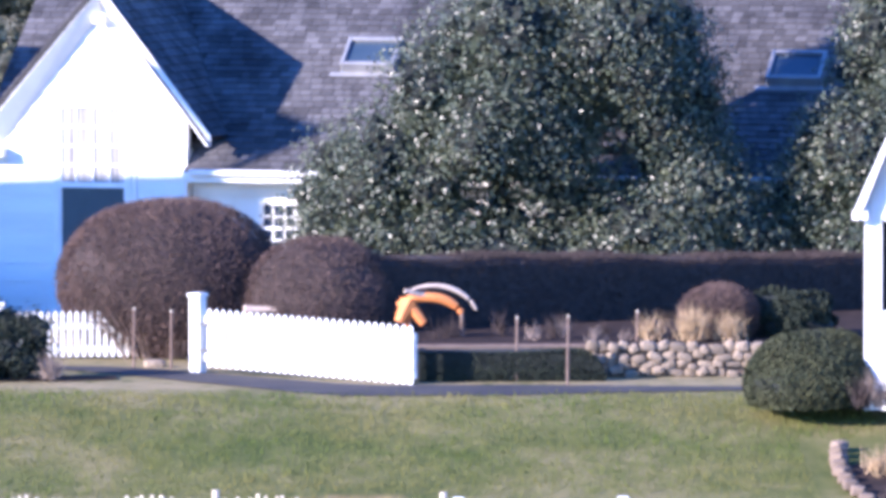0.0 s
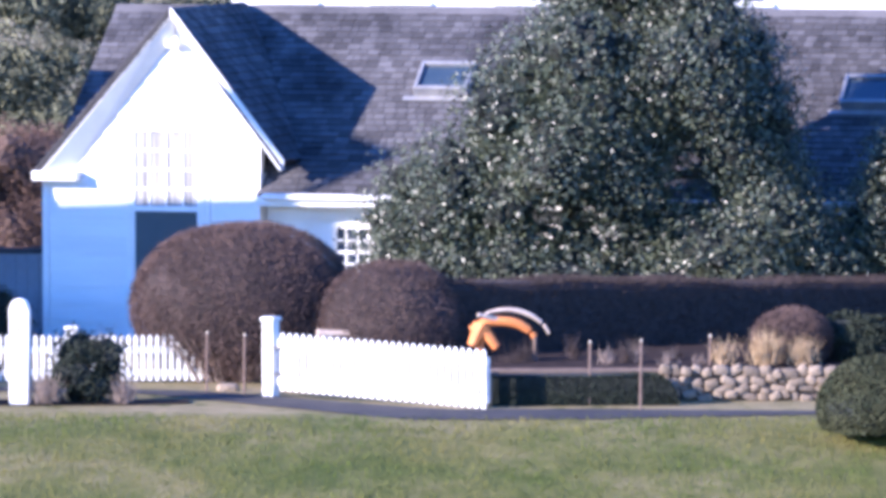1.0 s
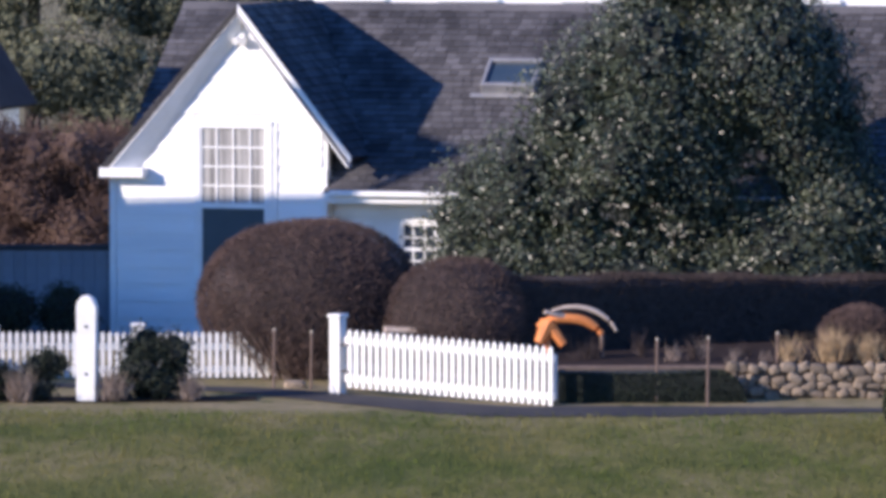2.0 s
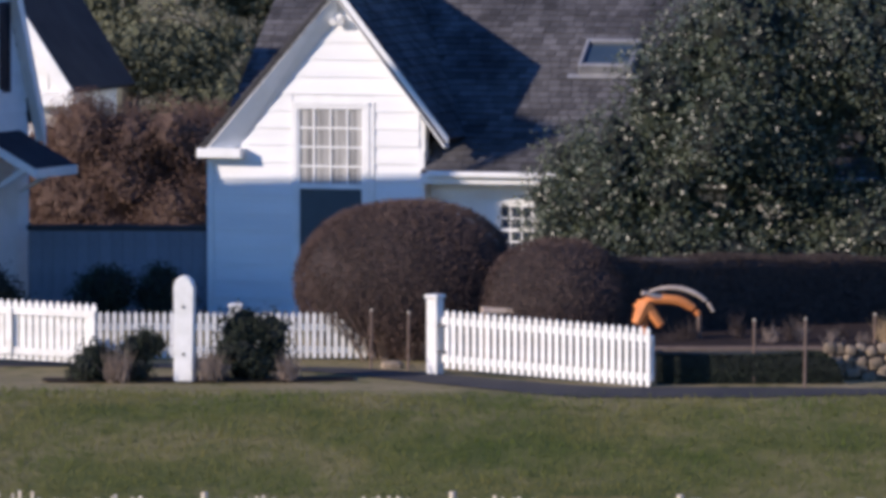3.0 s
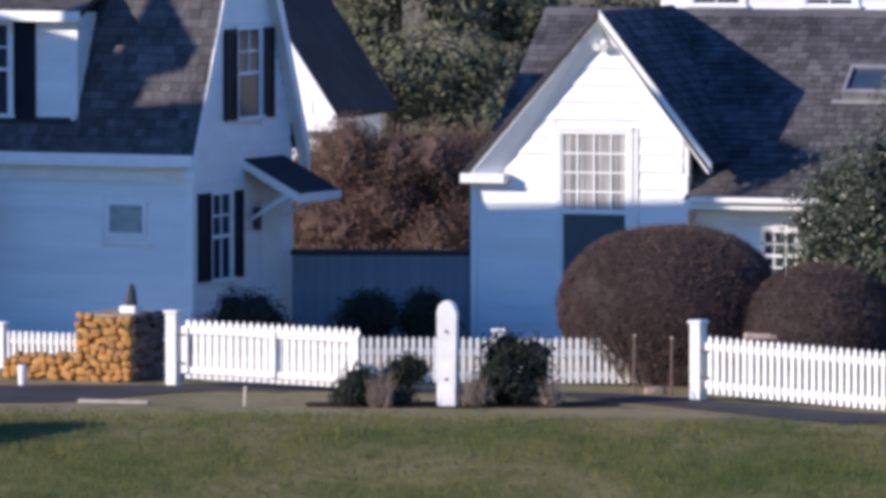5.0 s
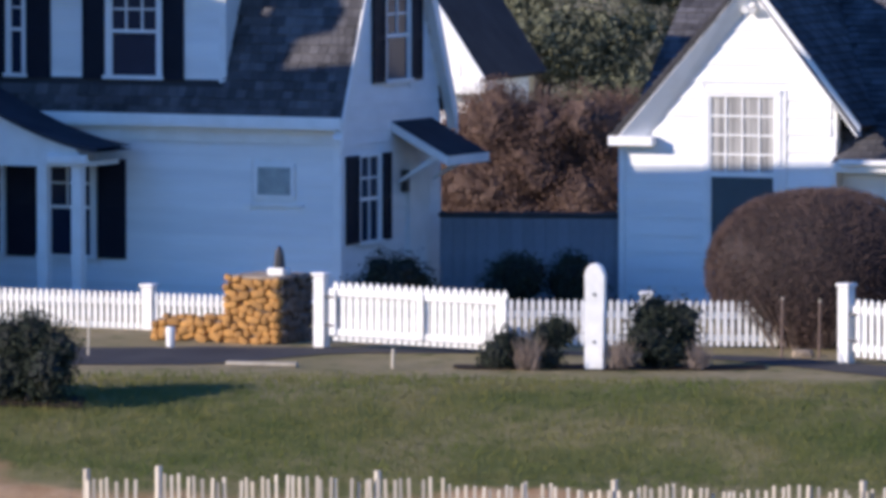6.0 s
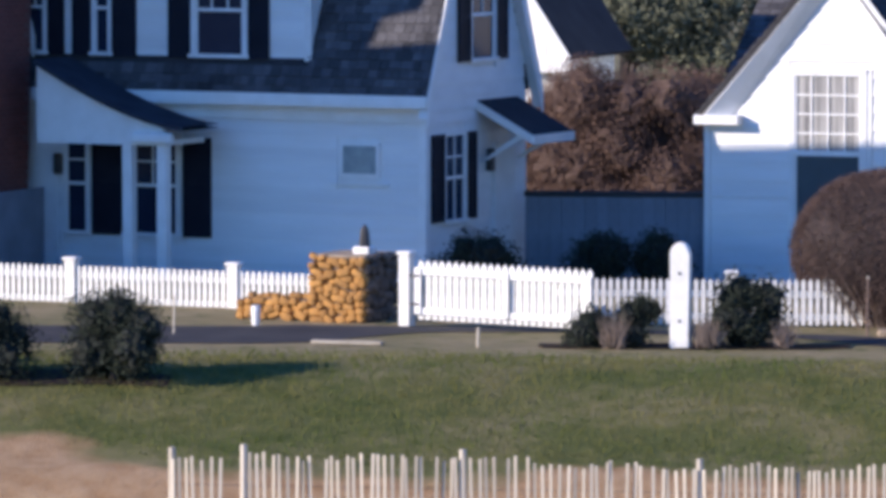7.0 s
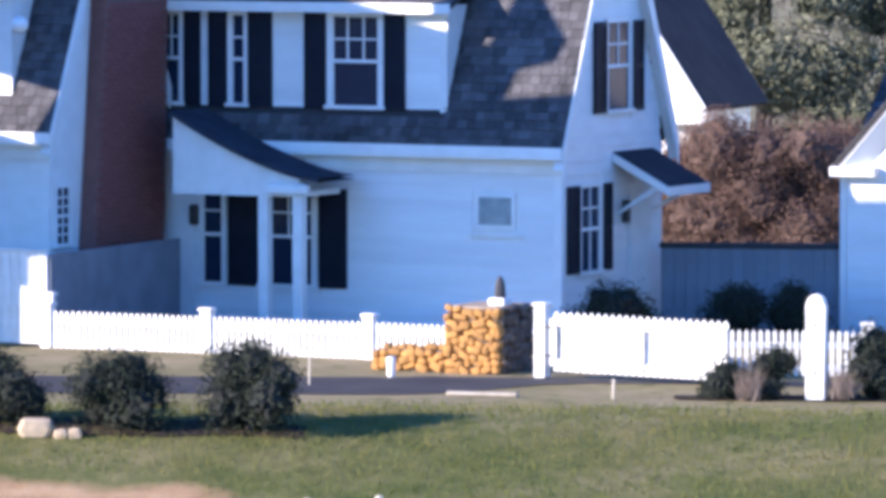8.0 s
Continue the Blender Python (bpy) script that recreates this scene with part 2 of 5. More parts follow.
def build_ground():
    xs = [-2500, -600, -150, -60, -30] + [-20 + i * 0.35 for i in range(120)] + [30, 60, 150, 600, 2500]
    ys = [-2500, -500, -60, 0, 40, 60, 70, 75] + [77 + i * 0.22 for i in range(60)] + [91 + i for i in range(20)] + [125, 160, 300, 900, 2500]
    v = np.array([(x, y, ground_z(x, y)) for y in ys for x in xs])
    w = len(xs)
    f = np.array([(j * w + i, j * w + i + 1, (j + 1) * w + i + 1, (j + 1) * w + i) for j in range(len(ys) - 1) for i in range(w - 1)])
    m = bpy.data.materials.new("winter_lawn_and_sand")
    m.use_nodes = True
    n, l = m.node_tree.nodes, m.node_tree.links
    bsdf = n["Principled BSDF"]
    bsdf.inputs["Roughness"].default_value = 0.95
    bsdf.inputs["Specular IOR Level"].default_value = 0.1
    co = n.new("ShaderNodeTexCoord")

    def tex(scale, detail=5):
        t = n.new("ShaderNodeTexNoise")
        t.inputs["Scale"].default_value, t.inputs["Detail"].default_value = scale, detail
        l.new(co.outputs["Object"], t.inputs["Vector"])
        return t.outputs["Fac"]

    def ramp(fac, *stops):
        r = n.new("ShaderNodeValToRGB")
        while len(r.color_ramp.elements) < len(stops):
            r.color_ramp.elements.new(0.5)
        for e, (p, c) in zip(r.color_ramp.elements, stops):
            e.position, e.color = p, (*c, 1)
        l.new(fac, r.inputs["Fac"])
        return r.outputs["Color"]

    def math_node(op, a, b):
        k = n.new("ShaderNodeMath")
        k.operation = op
        for i, q in enumerate((a, b)):
            if isinstance(q, (int, float)):
                k.inputs[i].default_value = q
            else:
                l.new(q, k.inputs[i])
        return k.outputs[0]

    def mix(fac, a, b):
        k = n.new("ShaderNodeMix")
        k.data_type = "RGBA"
        l.new(fac, k.inputs["Factor"])
        l.new(a, k.inputs["A"]), l.new(b, k.inputs["B"])
        return k.outputs["Result"]
    big, mid, small = tex(0.55), tex(2.6), tex(38, 3)
    blend = math_node("ADD", math_node("MULTIPLY", big, 0.55), math_node("ADD", math_node("MULTIPLY", mid, 0.3), math_node("MULTIPLY", small, 0.3)))
    grass = ramp(blend, (0.42, (0.064, 0.084, 0.023)), (0.56, (0.126, 0.128, 0.044)), (0.72, (0.25, 0.205, 0.1)))
    straw = ramp(blend, (0.42, (0.21, 0.18, 0.085)), (0.7, (0.36, 0.28, 0.17)))
    sand = ramp(math_node("ADD", math_node("MULTIPLY", mid, 0.5), math_node("MULTIPLY", small, 0.5)), (0.38, (0.33, 0.19, 0.09)), (0.62, (0.48, 0.32, 0.18)))
    sep = n.new("ShaderNodeSeparateXYZ")
    l.new(co.outputs["Object"], sep.inputs[0])
    y_wavy = math_node("ADD", sep.outputs["Y"], math_node("MULTIPLY", math_node("SUBTRACT", big, 0.5), 2.2))
    dry = n.new("ShaderNodeMapRange")
    dry.inputs["From Min"].default_value, dry.inputs["From Max"].default_value = 86.4, 88.4
    l.new(y_wavy, dry.inputs["Value"])
    low = n.new("ShaderNodeMapRange")
    west = n.new("ShaderNodeMapRange")   # the sand reaches further up the bank to the west
    west.inputs["From Min"].default_value, west.inputs["From Max"].default_value, west.inputs["To Max"].default_value = -7.0, -9.0, 1.7
    l.new(sep.outputs["X"], west.inputs["Value"])
    east = n.new("ShaderNodeMapRange")   # grass comes further down by the bank gate
    east.inputs["From Min"].default_value, east.inputs["From Max"].default_value, east.inputs["To Max"].default_value = 4.5, 6.5, 1.5
    l.new(sep.outputs["X"], east.inputs["Value"])
    edge = math_node("ADD", math_node("SUBTRACT", y_wavy, west.outputs["Result"]), east.outputs["Result"])
    low.inputs["From Min"].default_value, low.inputs["From Max"].default_value = 82.0, 81.5
    l.new(edge, low.inputs["Value"])
    dry_part = math_node("MULTIPLY", dry.outputs["Result"], math_node("MULTIPLY", math_node("GREATER_THAN", mid, 0.36), 0.75))
    dark_fore = ramp(blend, (0.42, (0.04, 0.045, 0.03)), (0.7, (0.09, 0.085, 0.06)))
    fore_mask = n.new("ShaderNodeMapRange")   # unseen ground beyond the strip of sand, darkened to cut its bounced light
    fore_mask.inputs["From Min"].default_value, fore_mask.inputs["From Max"].default_value = 76.0, 73.5
    l.new(y_wavy, fore_mask.inputs["Value"])
    upper = mix(low.outputs["Result"], mix(dry_part, grass, straw), sand)
    l.new(mix(fore_mask.outputs["Result"], upper, dark_fore), bsdf.inputs["Base Color"])
    b = n.new("ShaderNodeBump")
    b.inputs["Strength"].default_value, b.inputs["Distance"].default_value = 0.7, 0.05
    l.new(math_node("ADD", mid, small), b.inputs["Height"])
    l.new(b.outputs["Normal"], bsdf.inputs["Normal"])
    me = arrays_mesh("ground", v, f, m)
    for p in me.polygons:
        p.use_smooth = True
    ob = new("ground", me)
    tagged(ob, "winter lawn sloping down to sandy ground", "ground", kind="structure")


build_ground()


def strip(name, near, far, x0, x1, mat, label, up=0.012, step=0.6, wob=0.06, kind="structure", category="road"):
    """A sheet laid over the ground between two lines y = near(x) and y = far(x)."""
    bm = bmesh.new()
    rows = []
    k = int((x1 - x0) / step)
    for i in range(k + 1):
        x = x0 + (x1 - x0) * i / k
        a, b = near(x) + wob * noise.noise(Vector((x, 1, 7))), far(x) + wob * noise.noise(Vector((x, 9, 2)))
        rows.append([bm.verts.new((x, a + (b - a) * j / 8, ground_z(x, a + (b - a) * j / 8) + up)) for j in range(9)])
    for r, s in zip(rows, rows[1:]):
        for j in range(8):
            bm.faces.new((r[j], s[j], s[j + 1], r[j + 1]))
    ob = new(name, mesh_of(name, bm, mat))
    return tagged(ob, label, category, kind=kind)


def road_near(x):
    return float(np.interp(x, (-8, -6.2, -4.6, -2.4, 0.8, 4.0, 6.5, 9.5), (90.0, 90.05, 92.0, 92.0, 91.1, 87.0, 86.9, 87.4)))


def road_far(x):
    return float(np.interp(x, (-8, -6.2, -4.6, -2.4, 1.5, 4.6, 6.6, 9.5), (92.8, 93.0, 92.9, 92.7, 91.6, 88.5, 88.4, 88.0)))


strip("road", road_near, road_far, -24, 24, ASPHALT, "narrow dark asphalt drive across the lawn")


def build_grass():
    rng = np.random.default_rng(77)
    n = 70000
    x, y = rng.uniform(-13.5, 11.0, n), rng.uniform(81.6, 90.6, n)
    keep = (y < 88.5 - 1.7 * np.clip((x + 4) / 9, 0, 1) + rng.uniform(-0.5, 0.5, n)) & ~((x > 9.9) & (y < 84.6)) & (y > 82.2 + 1.7 * np.clip((-7 - x) / 2, 0, 1) + rng.uniform(-0.4, 0.4, n))
    x, y = x[keep], y[keep]
    p = np.array([(a, b, ground_z(a, b) - 0.005) for a, b in zip(x, y)])
    mat = material("grass_blade", (0.078, 0.108, 0.025), (0.165, 0.15, 0.05), 0.9, 0.5, 3, 0.0, island=0.18, gloss=0.1)
    ob = new("grass", twigs("grass", p, np.tile([0.0, 0.0, 1.0], (len(p), 1)), 0.07, 0.007, mat, rng, 0.35))
    tagged(ob, "short winter grass, green mixed with straw", "grass", kind="stuff")


build_grass()


# ================= walls, boards, windows =================
def clapboards(wall, mat, a0, a1, z0, z1, pitch, edge, holes, side="y", face=0.0, out=-1):
    """Lapped boards on a wall, each one a piece. edge(z) gives the wall's ends at that height; holes: (a0, a1, z0, z1)."""
    z = z0
    while z < z1 - 0.02:
        top = min(z + pitch, z1)
        e0, e1 = edge((z + top) / 2)
        spans = [(max(a0, e0), min(a1, e1))]
        for h in holes:
            if h[2] < top - 0.02 and h[3] > z + 0.02:
                spans = [q for s in spans for q in (((s[0], min(s[1], h[0])), (max(s[0], h[1]), s[1])) if s[0] < h[1] and s[1] > h[0] else (s,))]
        for s in spans:
            if s[1] - s[0] > 0.05:
                prof = [(face, z), (face + out * 0.026, z), (face + out * 0.006, top + 0.012), (face, top + 0.012)]
                if side == "y":
                    bm = prism([(q[0], q[1]) for q in prof], s[0], s[1], "x")
                else:
                    bm = prism([(q[0], q[1]) for q in prof], s[0], s[1], "y")
                part("clapboard", bm, mat, wall)
        z = top


def oriented(side, a0, a1, d0, d1, z0, z1, bevel=0.0):
    """A box on a wall: along the wall a0..a1, d0..d1 out along the other axis."""
    return box(a0, a1, min(d0, d1), max(d0, d1), z0, z1, bevel) if side == "y" else box(min(d0, d1), max(d0, d1), a0, a1, z0, z1, bevel)


def window(parent, side, face, out, a0, a1, z0, z1, cols, rows, trim=0.09, curtain=False, lower=None, low_cols=0, low_rows=0, sash=None, name="window"):
    """A sash window on a wall: casing, sill, panes behind muntins."""
    w = new(name)
    w.parent = parent
    o = lambda d: face + out * d
    for q in ((a0 - trim, a0, z0, z1 + trim), (a1, a1 + trim, z0, z1 + trim), (a0, a1, z1, z1 + trim)):
        part("casing", oriented(side, q[0], q[1], o(0.0), o(0.05), q[2], q[3]), WHITE, w)
    part("window_sill", oriented(side, a0 - trim - 0.03, a1 + trim + 0.03, o(-0.02), o(0.09), z0 - 0.06, z0), WHITE, w)
    meet = sash if sash is not None else (z0 + z1) / 2
    part("meeting_rail", oriented(side, a0, a1, o(0.012), o(0.04), meet - (0.05 if lower else 0.025), meet + (0.03 if lower else 0.025)), WHITE, w)
    for q in ((a0, a0 + 0.035), (a1 - 0.035, a1)):
        part("stile", oriented(side, q[0], q[1], o(0.0), o(0.036), z0, z1), WHITE, w)
    for zlo, zhi, c, r, mat in ((meet, z1, cols, rows, CURTAIN if curtain else GLASS_DARK), (z0, meet, low_cols or cols, low_rows or rows, lower or GLASS_DARK)):
        part("pane", oriented(side, a0, a1, o(0.002), o(0.012), zlo, zhi), mat, w)
        if lower and zlo == z0:
            continue
        for i in range(1, c):
            x = a0 + (a1 - a0) * i / c
            part("muntin", oriented(side, x - 0.014, x + 0.014, o(0.012), o(0.032), zlo, zhi), WHITE, w)
        for i in range(1, r):
            z = zlo + (zhi - zlo) * i / r
            part("muntin", oriented(side, a0, a1, o(0.012), o(0.03), z - 0.014, z + 0.014), WHITE, w)
    return w


def shutter(parent, side, face, out, a0, a1, z0, z1):
    s = part("shutter", oriented(side, a0, a1, face, face + out * 0.02, z0, z1), SHUTTER, parent, "black louvred shutter")
    o = lambda d: face + out * d
    for q in ((a0, a0 + 0.05), (a1 - 0.05, a1)):
        part("stile", oriented(side, q[0], q[1], o(0.02), o(0.045), z0, z1), SHUTTER, s)
    for z in (z0, (z0 + z1) / 2 - 0.04, z1 - 0.08):
        part("rail", oriented(side, a0 + 0.05, a1 - 0.05, o(0.02), o(0.045), z, z + 0.08), SHUTTER, s)
    bm = bmesh.new()
    z = z0 + 0.1
    while z < z1 - 0.1:
        lo, hi = sorted((o(0.02), o(0.04)))
        v = add_box(bm, *((a0 + 0.05, a1 - 0.05, lo, hi) if side == "y" else (lo, hi, a0 + 0.05, a1 - 0.05)), z, z + 0.022)
        z += 0.06
    part("louvres", bm, SHUTTER, s)


def shingle_roof(parent, origin, along, up, length, height, hidden, mat=SHINGLE, w=0.17, course=0.15, seed=1, singles=(), label=""):
    """Rows of overlapping shingles on a plane. along, up: unit vectors in the plane. hidden(a, h): where no shingle lies."""
    rng = random.Random(seed)
    o, A, U = Vector(origin), Vector(along), Vector(up)
    N = A.cross(U).normalized()
    verts, faces = [], []
    one = None
    h = 0.0
    while h < height - 0.02:
        a = -rng.random() * w
        while a < length:
            ww = w * rng.uniform(0.6, 1.35)
            s0, s1 = max(0, a), min(length, a + ww - 0.008)
            if s1 - s0 > 0.03 and not hidden((s0 + s1) / 2, h + course / 2):
                top = min(height, h + course * 1.15)
                lift = 0.02 + rng.random() * 0.012
                low = h - rng.random() * 0.015
                q = [o + A * s0 + U * low + N * lift, o + A * s1 + U * low + N * lift, o + A * s1 + U * top + N * 0.006, o + A * s0 + U * top + N * 0.006,
                     o + A * s0 + U * low - N * 0.002, o + A * s1 + U * low - N * 0.002]
                if singles and singles[0] < s0 and s1 < singles[1] and singles[2] < h < singles[3]:
                    if one is None:
                        one = bpy.data.meshes.new("shingle")
                        one.from_pydata([(0, 0, 0.026), (1, 0, 0.026), (1, course * 1.15, 0.006), (0, course * 1.15, 0.006), (0, 0, -0.002), (1, 0, -0.002)], [],
                                        [(0, 1, 2, 3), (4, 5, 1, 0), (0, 3, 4), (1, 5, 2)])
                        one.materials.append(SHINGLE_PIECE)
                    piece = new("shingle", one)
                    piece.parent = parent
                    at = o + A * s0 + U * low
                    piece.matrix_local = Matrix(((A.x * (s1 - s0), U.x, N.x, at.x), (A.y * (s1 - s0), U.y, N.y, at.y), (A.z * (s1 - s0), U.z, N.z, at.z), (0, 0, 0, 1)))
                    a += ww
                    continue
                k = len(verts)
                verts += [tuple(p) for p in q]
                faces += [(k, k + 1, k + 2, k + 3), (k + 4, k + 5, k + 1, k), (k, k + 3, k + 4), (k + 1, k + 5, k + 2)]
            a += ww
        h += course
    me = bpy.data.meshes.new("shingles")
    me.from_pydata(verts, [], faces)
    me.materials.append(mat)
    ob = new("shingles", me)
    ob.parent = parent
    tagged(ob, label, kind="stuff")
    return ob


# ================= gabled cottage =================
def build_cottage():
    root = empty("cottage", pose(-0.76, 103, -0.12, 0, 0, -18), "white clapboard cottage with steep front gable and weathered shingle roof", "house")
    Z = 0.12
    W, apex, za, zl, zr = 3.5, 2.14, 5.0 + Z, 2.5 + Z, 2.68 + Z
    depth, ridge_z, eave_z, b_e, b_r = 3.7, 4.89 + Z, 2.13 + Z, -0.15, 3.79
    sl, sr = (za - zl) / (apex + 0.05), (za - zr) / (W + 0.45 - apex)
    left_at = lambda z: max(0.0, (z - zl + 0.12) / sl - 0.05)
    right_at = lambda z: min(W, apex + (za - 0.12 - z) / sr)
    wall = part("wall", prism([(0, 0), (W, 0), (W, zr + 0.2), (apex, za - 0.2), (0, zl - 0.12)], 0.0, 0.2), WHITE, root)
    clapboards(wall, CLAP, 0.09, W - 0.09, 0, za - 0.2, 0.265, lambda z: (left_at(z), right_at(z)), [(1.37, 2.71, 0.6, 3.33)])
    for a in (0.0, W - 0.1):
        part("corner_board", box(a, a + 0.1, -0.04, -0.001, 0, zl - 0.02), WHITE, root)
    part("side_wall", box(W - 0.15, W, 0.2, 0.3, 0, 2.5), WHITE, root)
    part("side_wall", box(0.0, 0.15, 0.2, 7, 0, 2.5), WHITE, root)
    win = window(root, "y", 0.0, -1, 1.46, 2.53, 0.76, 3.22, 4, 4, 0.09, True, SCREEN, sash=2.04)
    part("casing", box(2.62, 2.7, -0.035, -0.001, 0.76, 3.33), WHITE, win)
    part("casing", box(1.37, 2.62, -0.065, -0.051, 3.28, 3.34), WHITE, win)
    # gable roof planes
    front = -0.25
    part("gable_roof", slab((-0.06, front, zl), (apex, front, za), (apex, depth, za), (-0.06, depth, zl), 0.1), ROOF_BED, root)
    part("gable_roof", slab((apex, front, za), (W + 0.45, front, zr), (W + 0.45, depth, zr), (apex, depth, za), 0.1), ROOF_BED, root)
    # rake boards and eave return
    part("rake_board", prism([(apex, za + 0.02), (W + 0.45, zr + 0.02), (W + 0.44, zr - 0.08), (apex, za - 0.12)], front - 0.02, front - 0.002), WHITE, root)
    # sloping cornice under the left rake, from the roof edge back to the wall
    bm = bmesh.new()
    edge = [bm.verts.new(p) for p in ((-0.02, front, zl - 0.1), (apex, front, za - 0.12), (apex, front, za - 0.135), (0.0, front, zl - 0.115))]
    wall_line = [bm.verts.new(p) for p in ((0.2, -0.03, zl - 0.1), (apex, -0.03, za - 0.3), (apex, -0.03, za - 0.46), (0.5, -0.03, zl - 0.0))]
    for f in ((0, 1, 2, 3),):
        bm.faces.new([edge[i] for i in f]), bm.faces.new([wall_line[i] for i in f[::-1]])
    for i in range(4):
        j = (i + 1) % 4
        bm.faces.new((edge[i], wall_line[i], wall_line[j], edge[j]))
    part("rake_cornice", bm, WHITE, root)
    part("soffit", prism([(apex, za - 0.16), (W + 0.4, zr - 0.13), (W + 0.38, zr - 0.15), (apex, za - 0.18)], front, -0.03), WHITE, root)
    part("eave_return", box(-0.1, 0.62, front - 0.02, -0.03, zl - 0.17, zl - 0.02, 0.01), WHITE, root)
    rake = Vector((W + 0.45 - apex, 0, zr - za))
    shingle_roof(root, (W + 0.45, front, zr), (0, 1, 0), (-rake / rake.length), depth - front, rake.length, lambda a, h: False, seed=3, label="shaded shingles")
    rake = Vector((-0.06 - apex, 0, zl - za))
    shingle_roof(root, (-0.06, depth, zl), (0, -1, 0), (-rake / rake.length), depth - front, rake.length, lambda a, h: False, seed=4)
    # main body and its long roof
    x0, x1 = -0.02, 18.0
    part("main_wall", box(W, x1 - 0.3, 0.3, 0.5, 0, eave_z), WHITE, root)
    part("back_wall", box(0.15, x1 - 0.3, 7.2, 7.4, 0, eave_z), WHITE, root)
    for x in (x0 + 0.18, x1 - 0.5):
        part("end_wall", prism([(0.5, 0), (7.2, 0), (7.2, eave_z), (b_r, ridge_z - 0.15), (0.5, eave_z + 0.2)], x, x + 0.2, "x"), WHITE, root)
    part("main_roof", slab((W + 0.01, b_e, eave_z), (x1, b_e, eave_z), (x1, b_r, ridge_z), (W + 0.01, b_r, ridge_z), 0.1), ROOF_BED, root)
    pitch = (ridge_z - eave_z) / (b_r - b_e)
    low_z = eave_z + (0.45 - b_e) * pitch
    part("main_roof", slab((x0, 0.45, low_z), (W, 0.45, low_z), (W, b_r, ridge_z), (x0, b_r, ridge_z), 0.1), ROOF_BED, root)
    part("main_roof", slab((x1, 7.73, eave_z), (x0, 7.73, eave_z), (x0, b_r, ridge_z), (x1, b_r, ridge_z), 0.1), ROOF_BED, root)
    up = Vector((0, b_r - b_e, ridge_z - eave_z))
    def covered(a, h):
        z = eave_z + h * up.normalized().z
        x = x0 + a
        return x < W and z < low_z or -0.06 < x < apex and z < za - (apex - x) * sl or apex <= x < W and z < za - (x - apex) * sr
    shingle_roof(root, (x0, b_e, eave_z), (1, 0, 0), up.normalized(), x1 - x0, up.length, covered, seed=5, singles=(5.0, 8.0, 1.0, 3.3), label="weathered grey-brown cedar shingles in uneven courses")
    part("ridge_cap", prism([(b_r - 0.14, ridge_z - 0.08), (b_r, ridge_z + 0.06), (b_r + 0.14, ridge_z - 0.08)], x0, x1, "x"), SHINGLE, root)
    part("cornice", box(W, x1, b_e - 0.05, b_e - 0.003, eave_z - 0.13, eave_z + 0.01), WHITE, root)
    part("soffit", box(W, x1, b_e, 0.3, eave_z - 0.16, eave_z - 0.13), WHITE, root)
    part("frieze", box(W + 0.02, x1, 0.23, 0.298, eave_z - 0.36, eave_z - 0.2), WHITE, root)
    part("gutter", box(W + 0.1, x1, b_e - 0.15, b_e - 0.052, eave_z - 0.04, eave_z + 0.05, 0.02), WHITE, root)
    window(root, "y", 0.3, -1, 4.6, 5.15, 1.03, 1.75, 3, 2, 0.08)
    window(root, "y", 0.3, -1, 13.4, 14.2, 0.9, 1.72, 3, 2, 0.08)
    return root


def build_skylight(a, b_frac):
    # the roof rises from b -0.15 to 3.79 at 35 degrees
    base = pose(-0.76, 103, -0.12, 0, 0, -18) @ pose(a, -0.15 + 3.94 * b_frac, 2.25 + 2.76 * b_frac, 35, 0, 0)
    s = empty("skylight", base, "aluminium framed roof skylight set in weathered shingles", "skylight", "roof skylights")
    for q in ((-0.43, -0.37, -0.35, 0.35), (0.37, 0.43, -0.35, 0.35), (-0.37, 0.37, -0.35, -0.28), (-0.37, 0.37, 0.28, 0.35)):
        part("frame", box(q[0], q[1], q[2], q[3], 0.0, 0.2, 0.008), material_frame, s)
    part("pane", box(-0.37, 0.37, -0.28, 0.28, 0.13, 0.145), SKY_GLASS, s)
    part("flashing", box(-0.6, 0.6, -0.45, -0.35, 0.02, 0.035), material_frame, s)


material_frame = material("grey_metal_frame", (0.3, 0.3, 0.3), (0.22, 0.22, 0.23), 0.5, 5, 40, 0.1, metal=0.2)
build_cottage()
for a, up_roof in ((5.85, 0.597), (12.6, 0.548)):
    build_skylight(a, up_roof)


def build_floodlight():
    f = empty("floodlight", pose(-0.76, 103, 0, 0, 0, -18) @ pose(2.14, -0.03, 4.5), "white twin floodlight under the gable peak", "lamp")
    part("base", tube([(0, 0, 0), (0, -0.06, 0)], [0.07, 0.07], 12), WHITE, f)
    for s in (-1, 1):
        part("lamp_head", tube([(0.03 * s, -0.05, -0.02), (0.05 * s, -0.08, -0.03), (0.06 * s, -0.16, -0.06)], [0.025, 0.05, 0.06], 12), WHITE, f)


build_floodlight()


# ================= gambrel house with dormer =================
def gambrel(z_e, z_k, z_r, depth, over=0.25):
    k = depth * 0.26
    return [(-over, z_e), (k, z_k), (depth / 2, z_r), (depth - k, z_k), (depth + over, z_e)]


